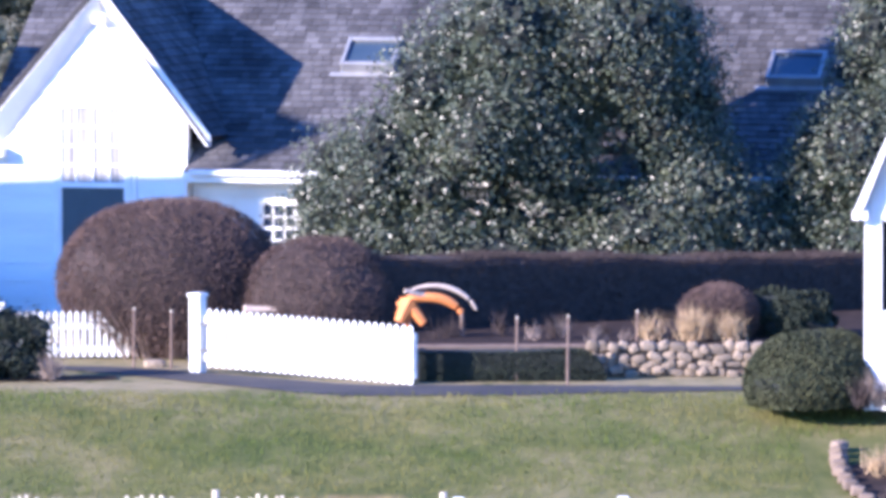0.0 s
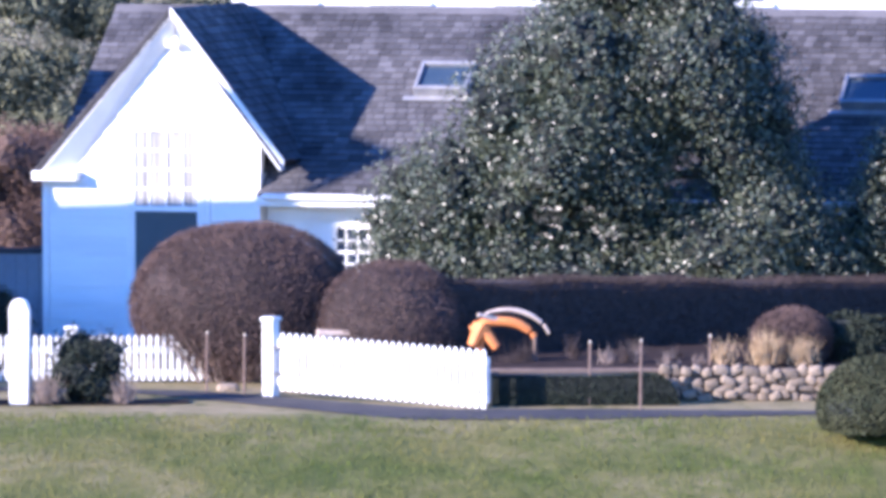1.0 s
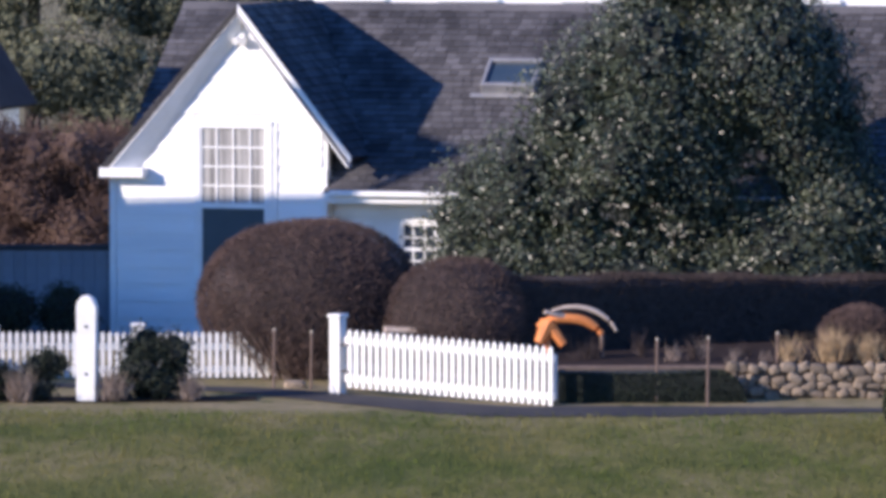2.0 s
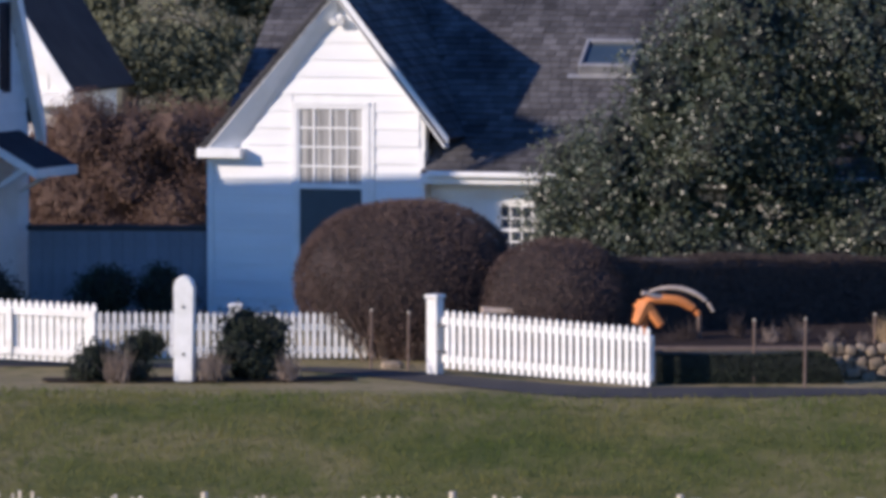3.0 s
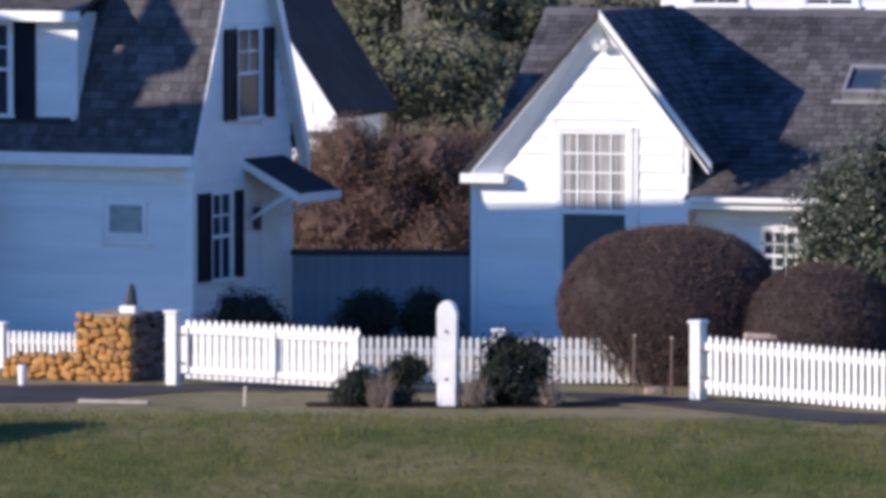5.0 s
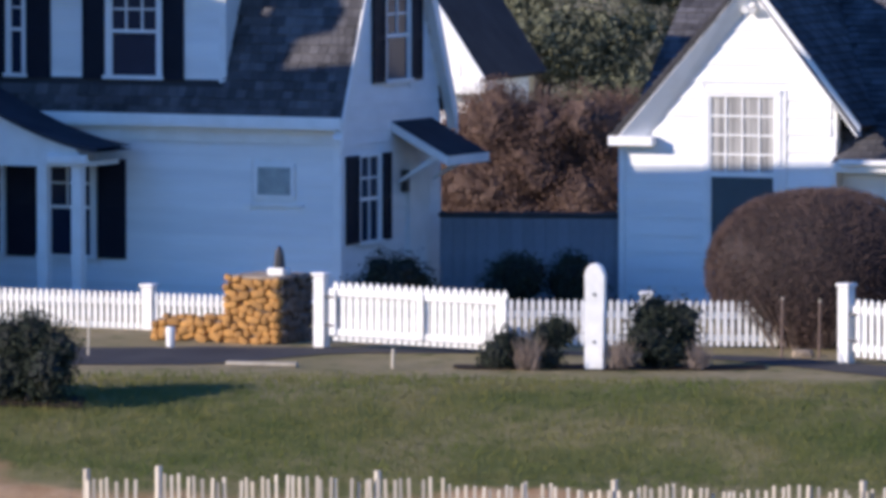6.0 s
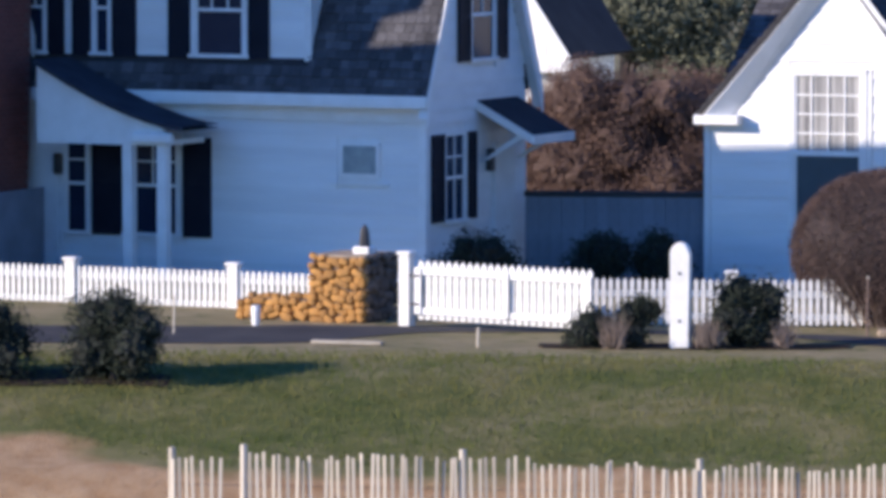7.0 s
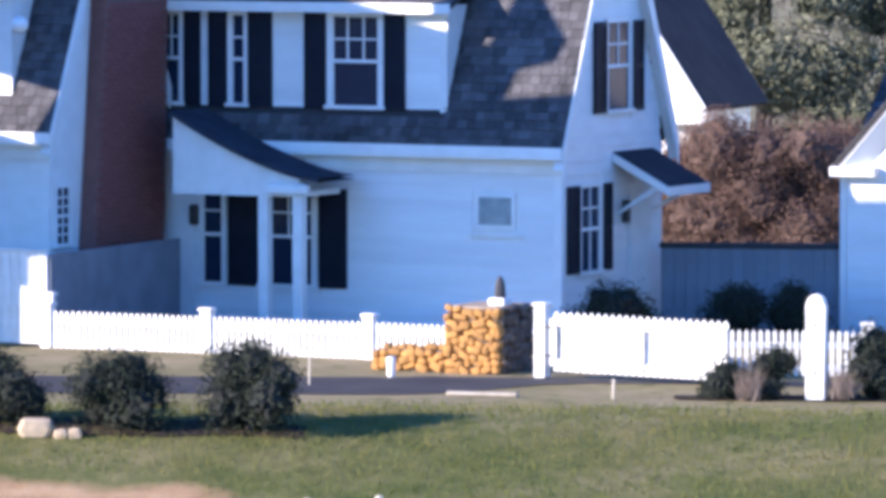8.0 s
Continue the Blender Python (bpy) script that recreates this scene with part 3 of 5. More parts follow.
def gambrel_block(root, a0, a1, b0, depth, z_e, z_k, z_r, over_a=0.15, roof_mat=SHINGLE, holes=(), seed=20, dormer=None):
    prof = [(b0 + b, z) for b, z in gambrel(z_e, z_k, z_r, depth)]
    wall_prof = [(b0, 0), (b0 + depth, 0), (b0 + depth, z_e - 0.1)] + [(p[0], p[1] - 0.16) for p in prof[3:0:-1]] + [(b0, z_e - 0.1)]
    for x in (a0, a1 - 0.15):
        part("end_wall", prism(wall_prof, x, x + 0.15, "x"), WHITE, root)
    part("front_wall", box(a0 + 0.15, a1 - 0.15, b0, b0 + 0.15, 0, z_e - 0.1), WHITE, root)
    part("back_wall", box(a0 + 0.15, a1 - 0.15, b0 + depth - 0.15, b0 + depth, 0, z_e - 0.1), WHITE, root)
    for i, (p, q) in enumerate(zip(prof, prof[1:])):
        part("roof", slab((a0 - over_a, p[0], p[1]), (a1 + over_a, p[0], p[1]), (a1 + over_a, q[0], q[1]), (a0 - over_a, q[0], q[1]), 0.1), ROOF_BED, root)
        if i < 2:
            d = Vector((0, q[0] - p[0], q[1] - p[1]))
            gone = (lambda a, h: False)
            if dormer and i == 0:
                lim = (dormer[2] - p[1]) / d.normalized().z
                gone = (lambda a, h: dormer[0] < a + a0 - over_a < dormer[1] and h > lim)
            shingle_roof(root, (a0 - over_a, p[0], p[1]), (1, 0, 0), d.normalized(), a1 - a0 + 2 * over_a, d.length, gone, roof_mat, seed=seed + i, label="weathered shingles")
        e = 0.115 * math.hypot(q[0] - p[0], q[1] - p[1]) / abs(q[0] - p[0])
        for x, y in ((a0 - over_a, a0), (a1, a1 + over_a)):
            part("soffit", prism([(p[0], p[1] - e), (q[0], q[1] - e), (q[0], q[1] - e - 0.03), (p[0], p[1] - e - 0.03)], x, y, "x"), WHITE, root)
        w = 0.17 * math.hypot(q[0] - p[0], q[1] - p[1]) / abs(q[0] - p[0])
        for x in (a0 - over_a - 0.03, a1 + over_a + 0.001):
            part("rake_board", prism([p, q, (q[0], q[1] - w), (p[0], p[1] - w)], x, x + 0.03, "x"), WHITE, root)
    part("cornice", box(a0 - over_a, a1 + over_a, b0 - 0.29, b0 - 0.252, z_e - 0.16, z_e + 0.02), WHITE, root)
    part("soffit", box(a0, a1, b0 - 0.25, b0, z_e - 0.19, z_e - 0.16), WHITE, root)
    part("frieze", box(a0, a1, b0 - 0.06, b0 - 0.035, z_e - 0.4, z_e - 0.2), WHITE, root)


def build_left_house():
    root = empty("gambrel_house", pose(-4.99, 101, 0, 0, 0, -24), "white clapboard gambrel house with long dormer and black shutters", "house")
    D, z_e, z_k, z_r = 3.5, 2.83, 5.55, 6.0
    gambrel_block(root, -8.6, 0, 0, D, z_e, z_k, z_r, seed=20, dormer=(-8.6, -1.95, 3.28))
    wall = [c for c in root.children if c.name.startswith("front_wall")][0]
    end = [c for c in root.children if c.name.startswith("end_wall")][1]
    clapboards(wall, CLAP, -7.0, -0.1, 0, z_e - 0.3, 0.2, lambda z: (-7, -0.1), [(-5.3, -4.12, 0.5, 2.25), (-6.35, -5.8, 0.5, 2.25), (-1.5, -0.7, 1.52, 2.2)])
    clapboards(end, CLAP, 0.1, D - 0.1, 0, z_k - 0.2, 0.2, lambda z: ((z - z_e) / 2.05 - 0.15 if z > z_e else 0.1, D - ((z - z_e) / 2.05 - 0.15) if z > z_e else D - 0.1),
               [(0.54, 1.36, 0.85, 2.3), (1.44, 2.38, 3.2, 4.8), (2.2, 3.05, 0, 2.1)], side="x", face=0.0, out=1)
    part("corner_board", box(-0.1, 0.035, -0.04, -0.001, 0, z_e - 0.15), WHITE, root)
    part("corner_board", box(0.001, 0.035, 0.0, 0.1, 0, z_e - 0.15), WHITE, root)
    # dormer
    d0, d1, dz0, dz1 = -8.6, -1.95, 3.28, 4.98
    dormer = part("dormer", box(d0, d1, 0.0, 1.4, dz0, dz1), WHITE, root)
    clapboards(dormer, CLAP, d0, d1 - 0.08, dz0, dz1 - 0.02, 0.2, lambda z: (d0, d1), [(-4.05, -3.0, 3.3, 4.9), (-7.05, -6.58, 3.3, 4.9), (-5.8, -5.42, 3.3, 4.9)])
    part("dormer_roof", slab((d0, -0.28, dz1 + 0.02), (d1 + 0.2, -0.28, dz1 + 0.02), (d1 + 0.2, 1.75, z_r - 0.2), (d0, 1.75, z_r - 0.2), 0.08), ROOF_BED, root)
    dd = Vector((0, 2.03, z_r - 0.22 - dz1))
    shingle_roof(root, (d0, -0.28, dz1 + 0.02), (1, 0, 0), dd.normalized(), d1 + 0.2 - d0, dd.length, lambda a, h: False, seed=31)
    part("dormer_fascia", box(d0, d1 + 0.2, -0.315, -0.283, dz1 - 0.13, dz1 + 0.03), WHITE, root)
    part("dormer_corner", box(d1 - 0.1, d1 + 0.02, -0.035, -0.001, dz0, dz1 - 0.1), WHITE, root)
    part("dormer_soffit", box(d0, d1 + 0.2, -0.28, -0.001, dz1 - 0.1, dz1 - 0.08), WHITE, root)
    window(root, "y", 0.0, -1, -3.95, -3.11, 3.42, 4.78, 3, 2, 0.08, low_cols=1, low_rows=1)
    for a0, a1 in ((-4.42, -4.04), (-3.02, -2.66), (-5.42, -5.0), (-6.13, -5.81), (-6.57, -6.28), (-7.3, -7.06)):
        shutter(root, "y", -0.03, -1, a0, a1, 3.36, 4.84)
    window(root, "y", 0.0, -1, -5.74, -5.48, 3.42, 4.78, 1, 2, 0.05, low_cols=1, low_rows=1)
    window(root, "y", 0.0, -1, -6.98, -6.64, 3.42, 4.78, 2, 2, 0.06, low_cols=1, low_rows=1)
    # ground floor
    window(root, "y", 0.0, -1, -5.15, -4.28, 0.62, 2.1, 2, 2, 0.08, low_cols=1, low_rows=1)
    shutter(root, "y", -0.03, -1, -5.78, -5.26, 0.58, 2.12)
    shutter(root, "y", -0.03, -1, -4.16, -3.68, 0.58, 2.12)
    window(root, "y", 0.0, -1, -6.26, -5.88, 0.62, 2.1, 1, 2, 0.05, low_cols=1, low_rows=1)
    vent = part("vent", box(-1.44, -0.76, -0.05, 0.0, 1.58, 2.12), WHITE, root, "small framed glass block vent")
    part("pane", box(-1.38, -0.82, -0.058, -0.051, 1.64, 2.06), material("frosted_pane", (0.3, 0.36, 0.36), (0.2, 0.26, 0.27), 0.3, 5, 20, 0.3), vent)
    part("sill", box(-1.62, -0.6, -0.07, -0.03, 1.46, 1.5), WHITE, vent)
    # gable end: windows, door, canopy
    window(root, "x", 0.0, 1, 0.62, 1.28, 0.92, 2.2, 2, 2, 0.06, low_cols=2, low_rows=1)
    shutter(root, "x", 0.03, 1, 0.14, 0.54, 0.9, 2.24)
    shutter(root, "x", 0.03, 1, 1.36, 1.64, 0.9, 2.24)
    window(root, "x", 0.0, 1, 1.52, 2.3, 3.36, 4.7, 2, 2, 0.06, low_cols=1, low_rows=1)
    shutter(root, "x", 0.03, 1, 1.04, 1.44, 3.32, 4.72)
    shutter(root, "x", 0.03, 1, 2.38, 2.73, 3.32, 4.72)
    part("door", box(0.002, 0.05, 2.3, 3.0, 0.05, 2.02), WHITE, root, "white panelled side door")
    lamp = part("wall_lantern", box(0.03, 0.14, 2.02, 2.14, 1.6, 1.95, 0.02), IRON, root)
    canopy = part("canopy", slab((0.0, 1.75, 2.72), (0.98, 1.75, 2.2), (0.98, 3.15, 2.2), (0.0, 3.15, 2.72), 0.07), SLATE, root, "sloping door canopy with dark roof")
    part("fascia", box(0.96, 1.0, 1.73, 3.17, 2.05, 2.19), WHITE, canopy)
    part("rake_board", prism([(0.0, 2.7), (0.99, 2.18), (0.99, 2.05), (0.0, 2.57)], 1.71, 1.745), WHITE, canopy)
    for b in (1.8, 3.06):
        part("bracket", prism([(0.03, 1.75), (0.09, 1.75), (0.86, 2.17), (0.86, 2.23), (0.75, 2.23)], b, b + 0.07), WHITE, canopy)
    # corner porch with a swept gable
    porch = new("porch")
    porch.parent = root
    pf = -1.35
    curve = [(-6.02 + 2.62 * i / 12, 3.34 - 0.98 * (1 - (1 - i / 12) ** 1.5)) for i in range(13)]
    part("gable_board", prism([(-6.02, 2.14)] + [(x, z - 0.03) for x, z in curve if z > 2.4] + [(-3.72, 2.14)], pf, pf + 0.06), WHITE, porch, "white swept gable board")
    bm = bmesh.new()
    top = [[bm.verts.new((x, y, z)) for x, z in curve] for y in (pf - 0.12, -0.28)]
    low = [[bm.verts.new((x, y, z - 0.06)) for x, z in curve] for y in (pf - 0.12, -0.28)]
    for i in range(12):
        bm.faces.new((top[0][i], top[0][i + 1], top[1][i + 1], top[1][i]))
        bm.faces.new((low[0][i], low[1][i], low[1][i + 1], low[0][i + 1]))
        bm.faces.new((top[0][i], low[0][i], low[0][i + 1], top[0][i + 1]))
    part("porch_roof", bm, SLATE, porch)
    part("beam", box(-6.02, -3.75, pf, pf + 0.14, 2.06, 2.14), WHITE, porch)
    part("cornice_return", box(-4.3, -3.6, pf - 0.1, pf - 0.002, 2.1, 2.26, 0.02), WHITE, porch)
    part("side_beam", box(-3.95, -3.78, pf + 0.14, -0.05, 2.06, 2.14), WHITE, porch)
    for x, y in ((-4.53, pf + 0.02), (-3.93, pf + 0.02)):
        col = part("column", box(x, x + 0.17, y, y + 0.17, 0.1, 2.06, 0.01), WHITE, porch)
        part("base", box(x - 0.03, x + 0.2, y - 0.03, y + 0.2, 0.0, 0.1), WHITE, col)
    part("floor", box(-6.95, -3.8, pf - 0.05, -0.03, -0.05, 0.06), WALL_GREY, porch)
    part("door", box(-6.88, -6.42, -0.045, -0.027, 0.06, 2.02), WHITE, root, "white front door in the porch")
    part("lantern", box(-6.44, -6.3, -0.16, -0.045, 1.5, 1.82, 0.03), IRON, root)
    return root


build_left_house()


# ================= chimney wing and unseen shade-casting house ===========
def build_chimney_wing():
    root = empty("chimney_wing", pose(-4.99, 101, 0, 0, 0, -24), "white gambrel wing with tall brick chimney on its end", "house")
    gambrel_block(root, -16, -7.0, -3.4, 3.4, 3.05, 5.6, 6.6, seed=40, dormer=(-16, -7.66, 3.55))
    part("dormer", box(-15.8, -7.66, -3.4, -2.0, 3.5, 5.25), WHITE, root)
    part("dormer_roof", slab((-15.8, -3.65, 5.27), (-7.55, -3.65, 5.27), (-7.55, -1.7, 6.45), (-15.8, -1.7, 6.45), 0.08), ROOF_BED, root)
    # plain white ball on a short arm at the dormer corner
    globe = part("short_arm", tube([(-7.66, -3.3, 4.62), (-7.5, -3.45, 4.68)], [0.02, 0.02], 6), IRON, root)
    ball = blob((0.13, 0.13, 0.13), 3, 0.0, 1, 3)
    for v in ball.verts:
        v.co += Vector((-7.44, -3.52, 4.7))
    part("globe", ball, WHITE, globe, "round white ball on a short arm")
    window(root, "x", -7.0, 1, -3.25, -2.85, 1.35, 2.2, 2, 3, 0.05, name="window")
    window(root, "x", -7.0, 1, -0.24, 0.0, 1.35, 2.2, 2, 3, 0.05, name="window")
    ch = part("chimney", prism([(-2.6, 0), (-0.44, 0), (-0.42, 1.1), (-0.28, 5.0), (-0.28, 8.4), (-2.17, 8.4), (-2.17, 5.0), (-2.57, 1.1)], -6.99, -6.72, "x"), MORTAR, root, "tall tapering red brick chimney")
    rng = random.Random(9)
    long = mesh_of("brick", box(0, 0.03, 0.006, 0.214, 0.006, 0.066), BRICK)
    z, row = 0.9, 0
    while z < 5.0:
        lo = -2.57 + 0.4 * (z - 1.1) / 3.9
        hi = -0.42 + 0.14 * (z - 1.1) / 3.9
        b = lo + (0.11 if row % 2 else 0)
        while b + 0.215 <= hi + 0.01:
            br = new("brick", long)
            br.parent = ch
            br.location = (-6.745, b, z)
            b += 0.222
        z += 0.076
        row += 1
    return root


build_chimney_wing()


def build_shade_house():
    """An unseen house added on the sunny side to cast the shade on the wings behind the fence. Its end carries an
    overhanging veranda.
    """
    root = empty("shade_house", pose(-19.6, 92.6, 0, 0, 0, 24), "unseen grey house added to cast shade, with overhanging veranda end", "house")
    # grey walls, so that little light bounces back into the shade
    part("wall", box(-6, 0, 2.6, 4.5, -0.3, 6.6), WALL_GREY, root)
    part("gable_wall", prism([(-6, 6.6), (0, 6.6), (-1.6, 10.3), (-4.4, 10.3)], 2.6, 4.5, "y"), WALL_GREY, root)
    part("long_wall", box(-6, -0.2, 4.51, 16, -0.3, 4.9), WALL_GREY, root)
    part("long_roof", prism([(-6.3, 4.9), (0.1, 4.9), (-1.6, 6.85), (-4.6, 6.85)], 4.52, 16.3, "y"), ROOF_BED, root)
    part("veranda_wall", prism([(2.59, 6.7), (2.59, 9.85), (-1.0, 11.53), (-1.0, 6.7)], -1.6, -1.4, "x"), WALL_GREY, root)
    part("roof", slab((0.4, 2.5, 6.3), (0.4, 4.55, 6.3), (-1.5, 4.55, 10.75), (-1.5, 2.5, 10.75), 0.1), ROOF_BED, root)
    part("roof", slab((-6.4, 4.55, 6.3), (-6.4, 2.5, 6.3), (-4.5, 2.5, 10.75), (-4.5, 4.55, 10.75), 0.1), ROOF_BED, root)
    part("roof", box(-4.5, -1.5, 2.5, 4.55, 10.65, 10.76), ROOF_BED, root)
    part("shade_veranda_roof", slab((-5.2, -1.06, 11.58), (-1.3, -1.06, 11.58), (-1.3, 2.59, 9.87), (-5.2, 2.59, 9.87), 0.1), ROOF_BED, root)
    # added block, wedge and vane, shaped to cut the edges of the cast shade
    part("upper_storey", box(-2.2, -1.6, 4.551, 5.6, 8.0, 10.76), WALL_GREY, root)
    part("roof_dormer", prism([(3.05, 10.7), (2.5, 10.7), (2.52, 10.9), (2.1, 11.2), (2.94, 12.04), (3.05, 12.1)], -2.6, -1.5, "x"), WALL_GREY, root)
    part("shade_vane", prism([(-0.25, 12.9), (-1.33, 12.79), (-1.06, 11.45), (-0.98, 11.45), (-1.0, 12.0)], -1.55, -1.45, "x"), IRON, root)
    for x in (-1.6, -5.0):
        part("bracket", prism([(2.59, 6.2), (2.59, 6.69), (1.6, 6.69)], x, x + 0.16, "x"), WALL_GREY, root)


build_shade_house()


def build_rear_house():
    root = empty("rear_house", pose(-5.16, 129.0, -1.54, 0, 0, -18) @ Matrix.Scale(1.2, 4), "white house with dark roof far behind the wing", "house")
    part("wall", prism([(-2.6, 0), (1.25, 0), (1.25, 3.3), (-0.6, 6.1), (-2.6, 3.3)], 0, 2.6), WHITE, root)
    for k in range(14):
        z = 0.2 + k * 0.25
        part("clapboard", prism([(0.0, z), (-0.025, z), (-0.005, z + 0.26), (0.0, z + 0.26)], -2.5, 1.2 if z < 3.2 else 1.0, "x"), CLAP, root)
    part("roof", slab((1.55, -0.35, 3.2), (1.55, 2.7, 3.2), (-0.62, 2.7, 6.45), (-0.62, -0.35, 6.45), 0.1), SLATE, root)
    part("roof", slab((-2.9, 2.7, 3.2), (-2.9, -0.35, 3.2), (-0.62, -0.35, 6.45), (-0.62, 2.7, 6.45), 0.1), SLATE, root)
    part("rake_board", prism([(1.55, 3.2), (-0.62, 6.45), (-0.62, 6.2), (1.4, 3.05)], -0.39, -0.353), WHITE, root)
    part("eave_return", box(0.7, 1.55, -0.37, -0.03, 2.95, 3.15), WHITE, root)


build_rear_house()


def build_far_house():
    root = empty("far_house", pose(8, 121, 0, 0, 0, -14), "white house behind the cottage ridge with dark windows", "house")
    part("wall", box(-5.6, 14, 0, 8, 0, 9), WHITE, root)
    part("roof", prism([(-0.6, 9), (8.6, 9), (4, 12)], -6.1, 14.5, "x"), ROOF_BED, root)
    for x in (-5.0, -2.9, -0.6, 3.4, 7.3, 10.6):
        window(root, "y", 0.0, -1, x, x + 0.9, 4.6, 6.2, 2, 2, 0.1)
    for k in range(16):
        z = 3.8 + k * 0.3
        part("clapboard", prism([(0.0, z), (-0.03, z), (-0.005, z + 0.31), (0.0, z + 0.31)], -5.55, 13.95, "x"), CLAP, root)


build_far_house()


def build_link_wall():
    root = empty("link_wall", pose(-3.55, 103.4, -0.12, 0, 0, -4), "grey board wall with dark cap between two houses", "wall")
    part("core", box(0, 2.95, 0.0, 0.12, 0, 1.3), WALL_GREY, root)
    me = mesh_of("board", box(0.004, 0.176, -0.025, 0.0, 0, 1.3), WALL_GREY)
    for i in range(16):
        b = new("board", me)
        b.parent = root
        b.location.x = 0.03 + i * 0.18
    part("cap", box(-0.02, 2.97, -0.06, 0.16, 1.3, 1.38, 0.01), ROOF_BED, root)


build_link_wall()


# ================= fences =================
def picket_mesh(h, w=0.06, d=0.02):
    return mesh_of("picket", prism([(-w / 2, 0), (w / 2, 0), (w / 2, h - w * 0.7), (0, h), (-w / 2, h - w * 0.7)], -d / 2, d / 2), FENCE_WHITE)


def fence_post(parent, x, h, w=0.15):
    p = part("post", box(x - w / 2, x + w / 2, -w / 2, w / 2, 0, h, 0.006), FENCE_WHITE, parent)
    part("cap", box(x - w / 2 - 0.025, x + w / 2 + 0.025, -w / 2 - 0.025, w / 2 + 0.025, h + 0.002, h + 0.05, 0.012), FENCE_WHITE, p)


def picket_fence(m, length, h, posts, rails, label, spacing=0.098, lift=0.03, post_h=None, name="picket_fence", post_w=0.15, pw=0.058):
    root = empty(name, m, label, "fence")
    me = picket_mesh(h - lift, pw)
    k = int(length / spacing)
    for i in range(k):
        x = (i + 0.5) * length / k
        if all(abs(x - q) > post_w / 2 + 0.02 for q in posts):
            p = new("picket", me)
            p.parent = root
            p.location = (x, -0.03, lift + 0.006 * noise.noise(Vector((x * 3, 0, h))))
    for z in rails:
        part("rail", box(0, length, -0.018, 0.03, z - 0.045, z + 0.045), FENCE_WHITE, root)
    for q in posts:
        fence_post(root, q, post_h or h + 0.06, post_w)
    return root


# low garden fence in front of the two houses
picket_fence(pose(-12.1, 98.0, -0.1, 0, 0, -22) @ pose(-0.4, 0, 0), 6.7, 0.65, (0.0, 2.68, 5.34), (0.14, 0.5), "low white picket fence along the house garden", post_w=0.17)
picket_fence(pose(-2.75, 93.3, 0, 0, 0, -3), 4.4, 0.68, (2.45,), (0.14, 0.46), "low white picket fence before the cottage", post_w=0.15)
# open drive gates
def gate(m, length, h, label, framed, sag=0.0, post_h=1.0):
    root = empty("gate", m, label, "gate", "drive gates")
    fence_post(root, 0.0, post_h, 0.17)
    end = 0.22 + (int((length - 0.25) / 0.112) - 1) * 0.112 + 0.05
    me = picket_mesh(h, 0.084 if framed else 0.066)
    k = int((length - 0.25) / 0.112)
    for i in range(k):
        x = 0.22 + i * 0.112
        p = new("picket", me)
        p.parent = root
        p.location = (x, 0.03 if framed else -0.03, 0.1 - sag * x)
    for z in (0.22, h - 0.06):
        part("rail", prism([(0.13, z - 0.05), (end, z - 0.05 - sag * end), (end, z + 0.05 - sag * end), (0.13, z + 0.05)], -0.02, 0.018), FENCE_WHITE, root)
    for x in ((0.15, length / 2, end - 0.1) if framed else (0.15, end - 0.1)):
        part("stile", box(x, x + 0.1, -0.045 if framed else 0.02, -0.021 if framed else 0.05, 0.18 - sag * x, h - 0.02 - sag * x), FENCE_WHITE, root)
    for z in (0.3, h - 0.14):
        part("hinge", box(0.05, 0.22, -0.06, -0.046, z, z + 0.03), IRON, root)


gate(pose(-4.86, 93.1, 0, 0, 0, -27), 3.1, 0.84, "framed white picket drive gate standing open", True, 0.012)
gate(pose(2.42, 90.7, 0, 0, 0, -36), 3.72, 0.8, "white picket drive gate leaf swung open", False, 0.028, 1.04)


def build_tall_post():
    root = empty("gate_marker_post", pose(-0.98, 89.55, 0, 0, 0, -10), "tall white rounded wooden post beside shrubs", "post")
    w, h = 0.135, 1.44
    arc = [(w * math.cos(a * math.pi / 10), h - 0.16 + 0.16 * math.sin(a * math.pi / 10)) for a in range(11)]
    bm = prism([(-w, 0), (w, 0)] + arc, -0.1, 0.1)
    bmesh.ops.bevel(bm, geom=bm.edges[:], offset=0.02, segments=2, affect="EDGES")
    part("shaft", bm, FENCE_WHITE, root)
    for z in (0.38, 1.02):
        part("bolt", tube([(0, -0.1, z), (0, -0.115, z)], [0.022, 0.018], 8), IRON, root)


build_tall_post()


def build_sand_fence():
    root = empty("sand_fence", pose(0, 80, 0), "weathered wooden lath sand fence on the bank", "fence")
    rng = random.Random(4)
    me = mesh_of("slat", box(-0.019, 0.019, -0.006, 0.006, 0, 1.2), SLAT)
    x = -7.0
    def dip(x):
        return -0.12 * ease((x + 4) / 3) - 0.08 * math.sin(x * 2.1) ** 2 - (0.06 if x > 4 else 0)
    while x < 5.2:
        if not -6.4 < x < -6.15:
            s = new("slat", me)
            s.parent = root
            s.location = (x, rng.uniform(-0.02, 0.02), -1.66 + dip(x) + rng.uniform(-0.03, 0.04))
            s.rotation_euler = (0, rng.uniform(-0.03, 0.03), rng.uniform(-0.5, 0.05))
        x += rng.choice((0.085, 0.09, 0.1, 0.095)) if x < -5.4 or rng.random() < 0.93 else 0.15
    for px in (-7.02, -6.15, -3.5, -0.64, 2.35, 5.1):
        part("post", tube([(px, 0.04, -2.0), (px, 0.04, -0.36 + dip(px) * 0.8)], [0.05, 0.042], 8), SLAT, root)
    for z in (-1.3, -0.85):
        part("wire", tube([(-7, 0.02, z), (5.2, 0.02, z - 0.15)], [0.004, 0.004], 4), IRON, root)


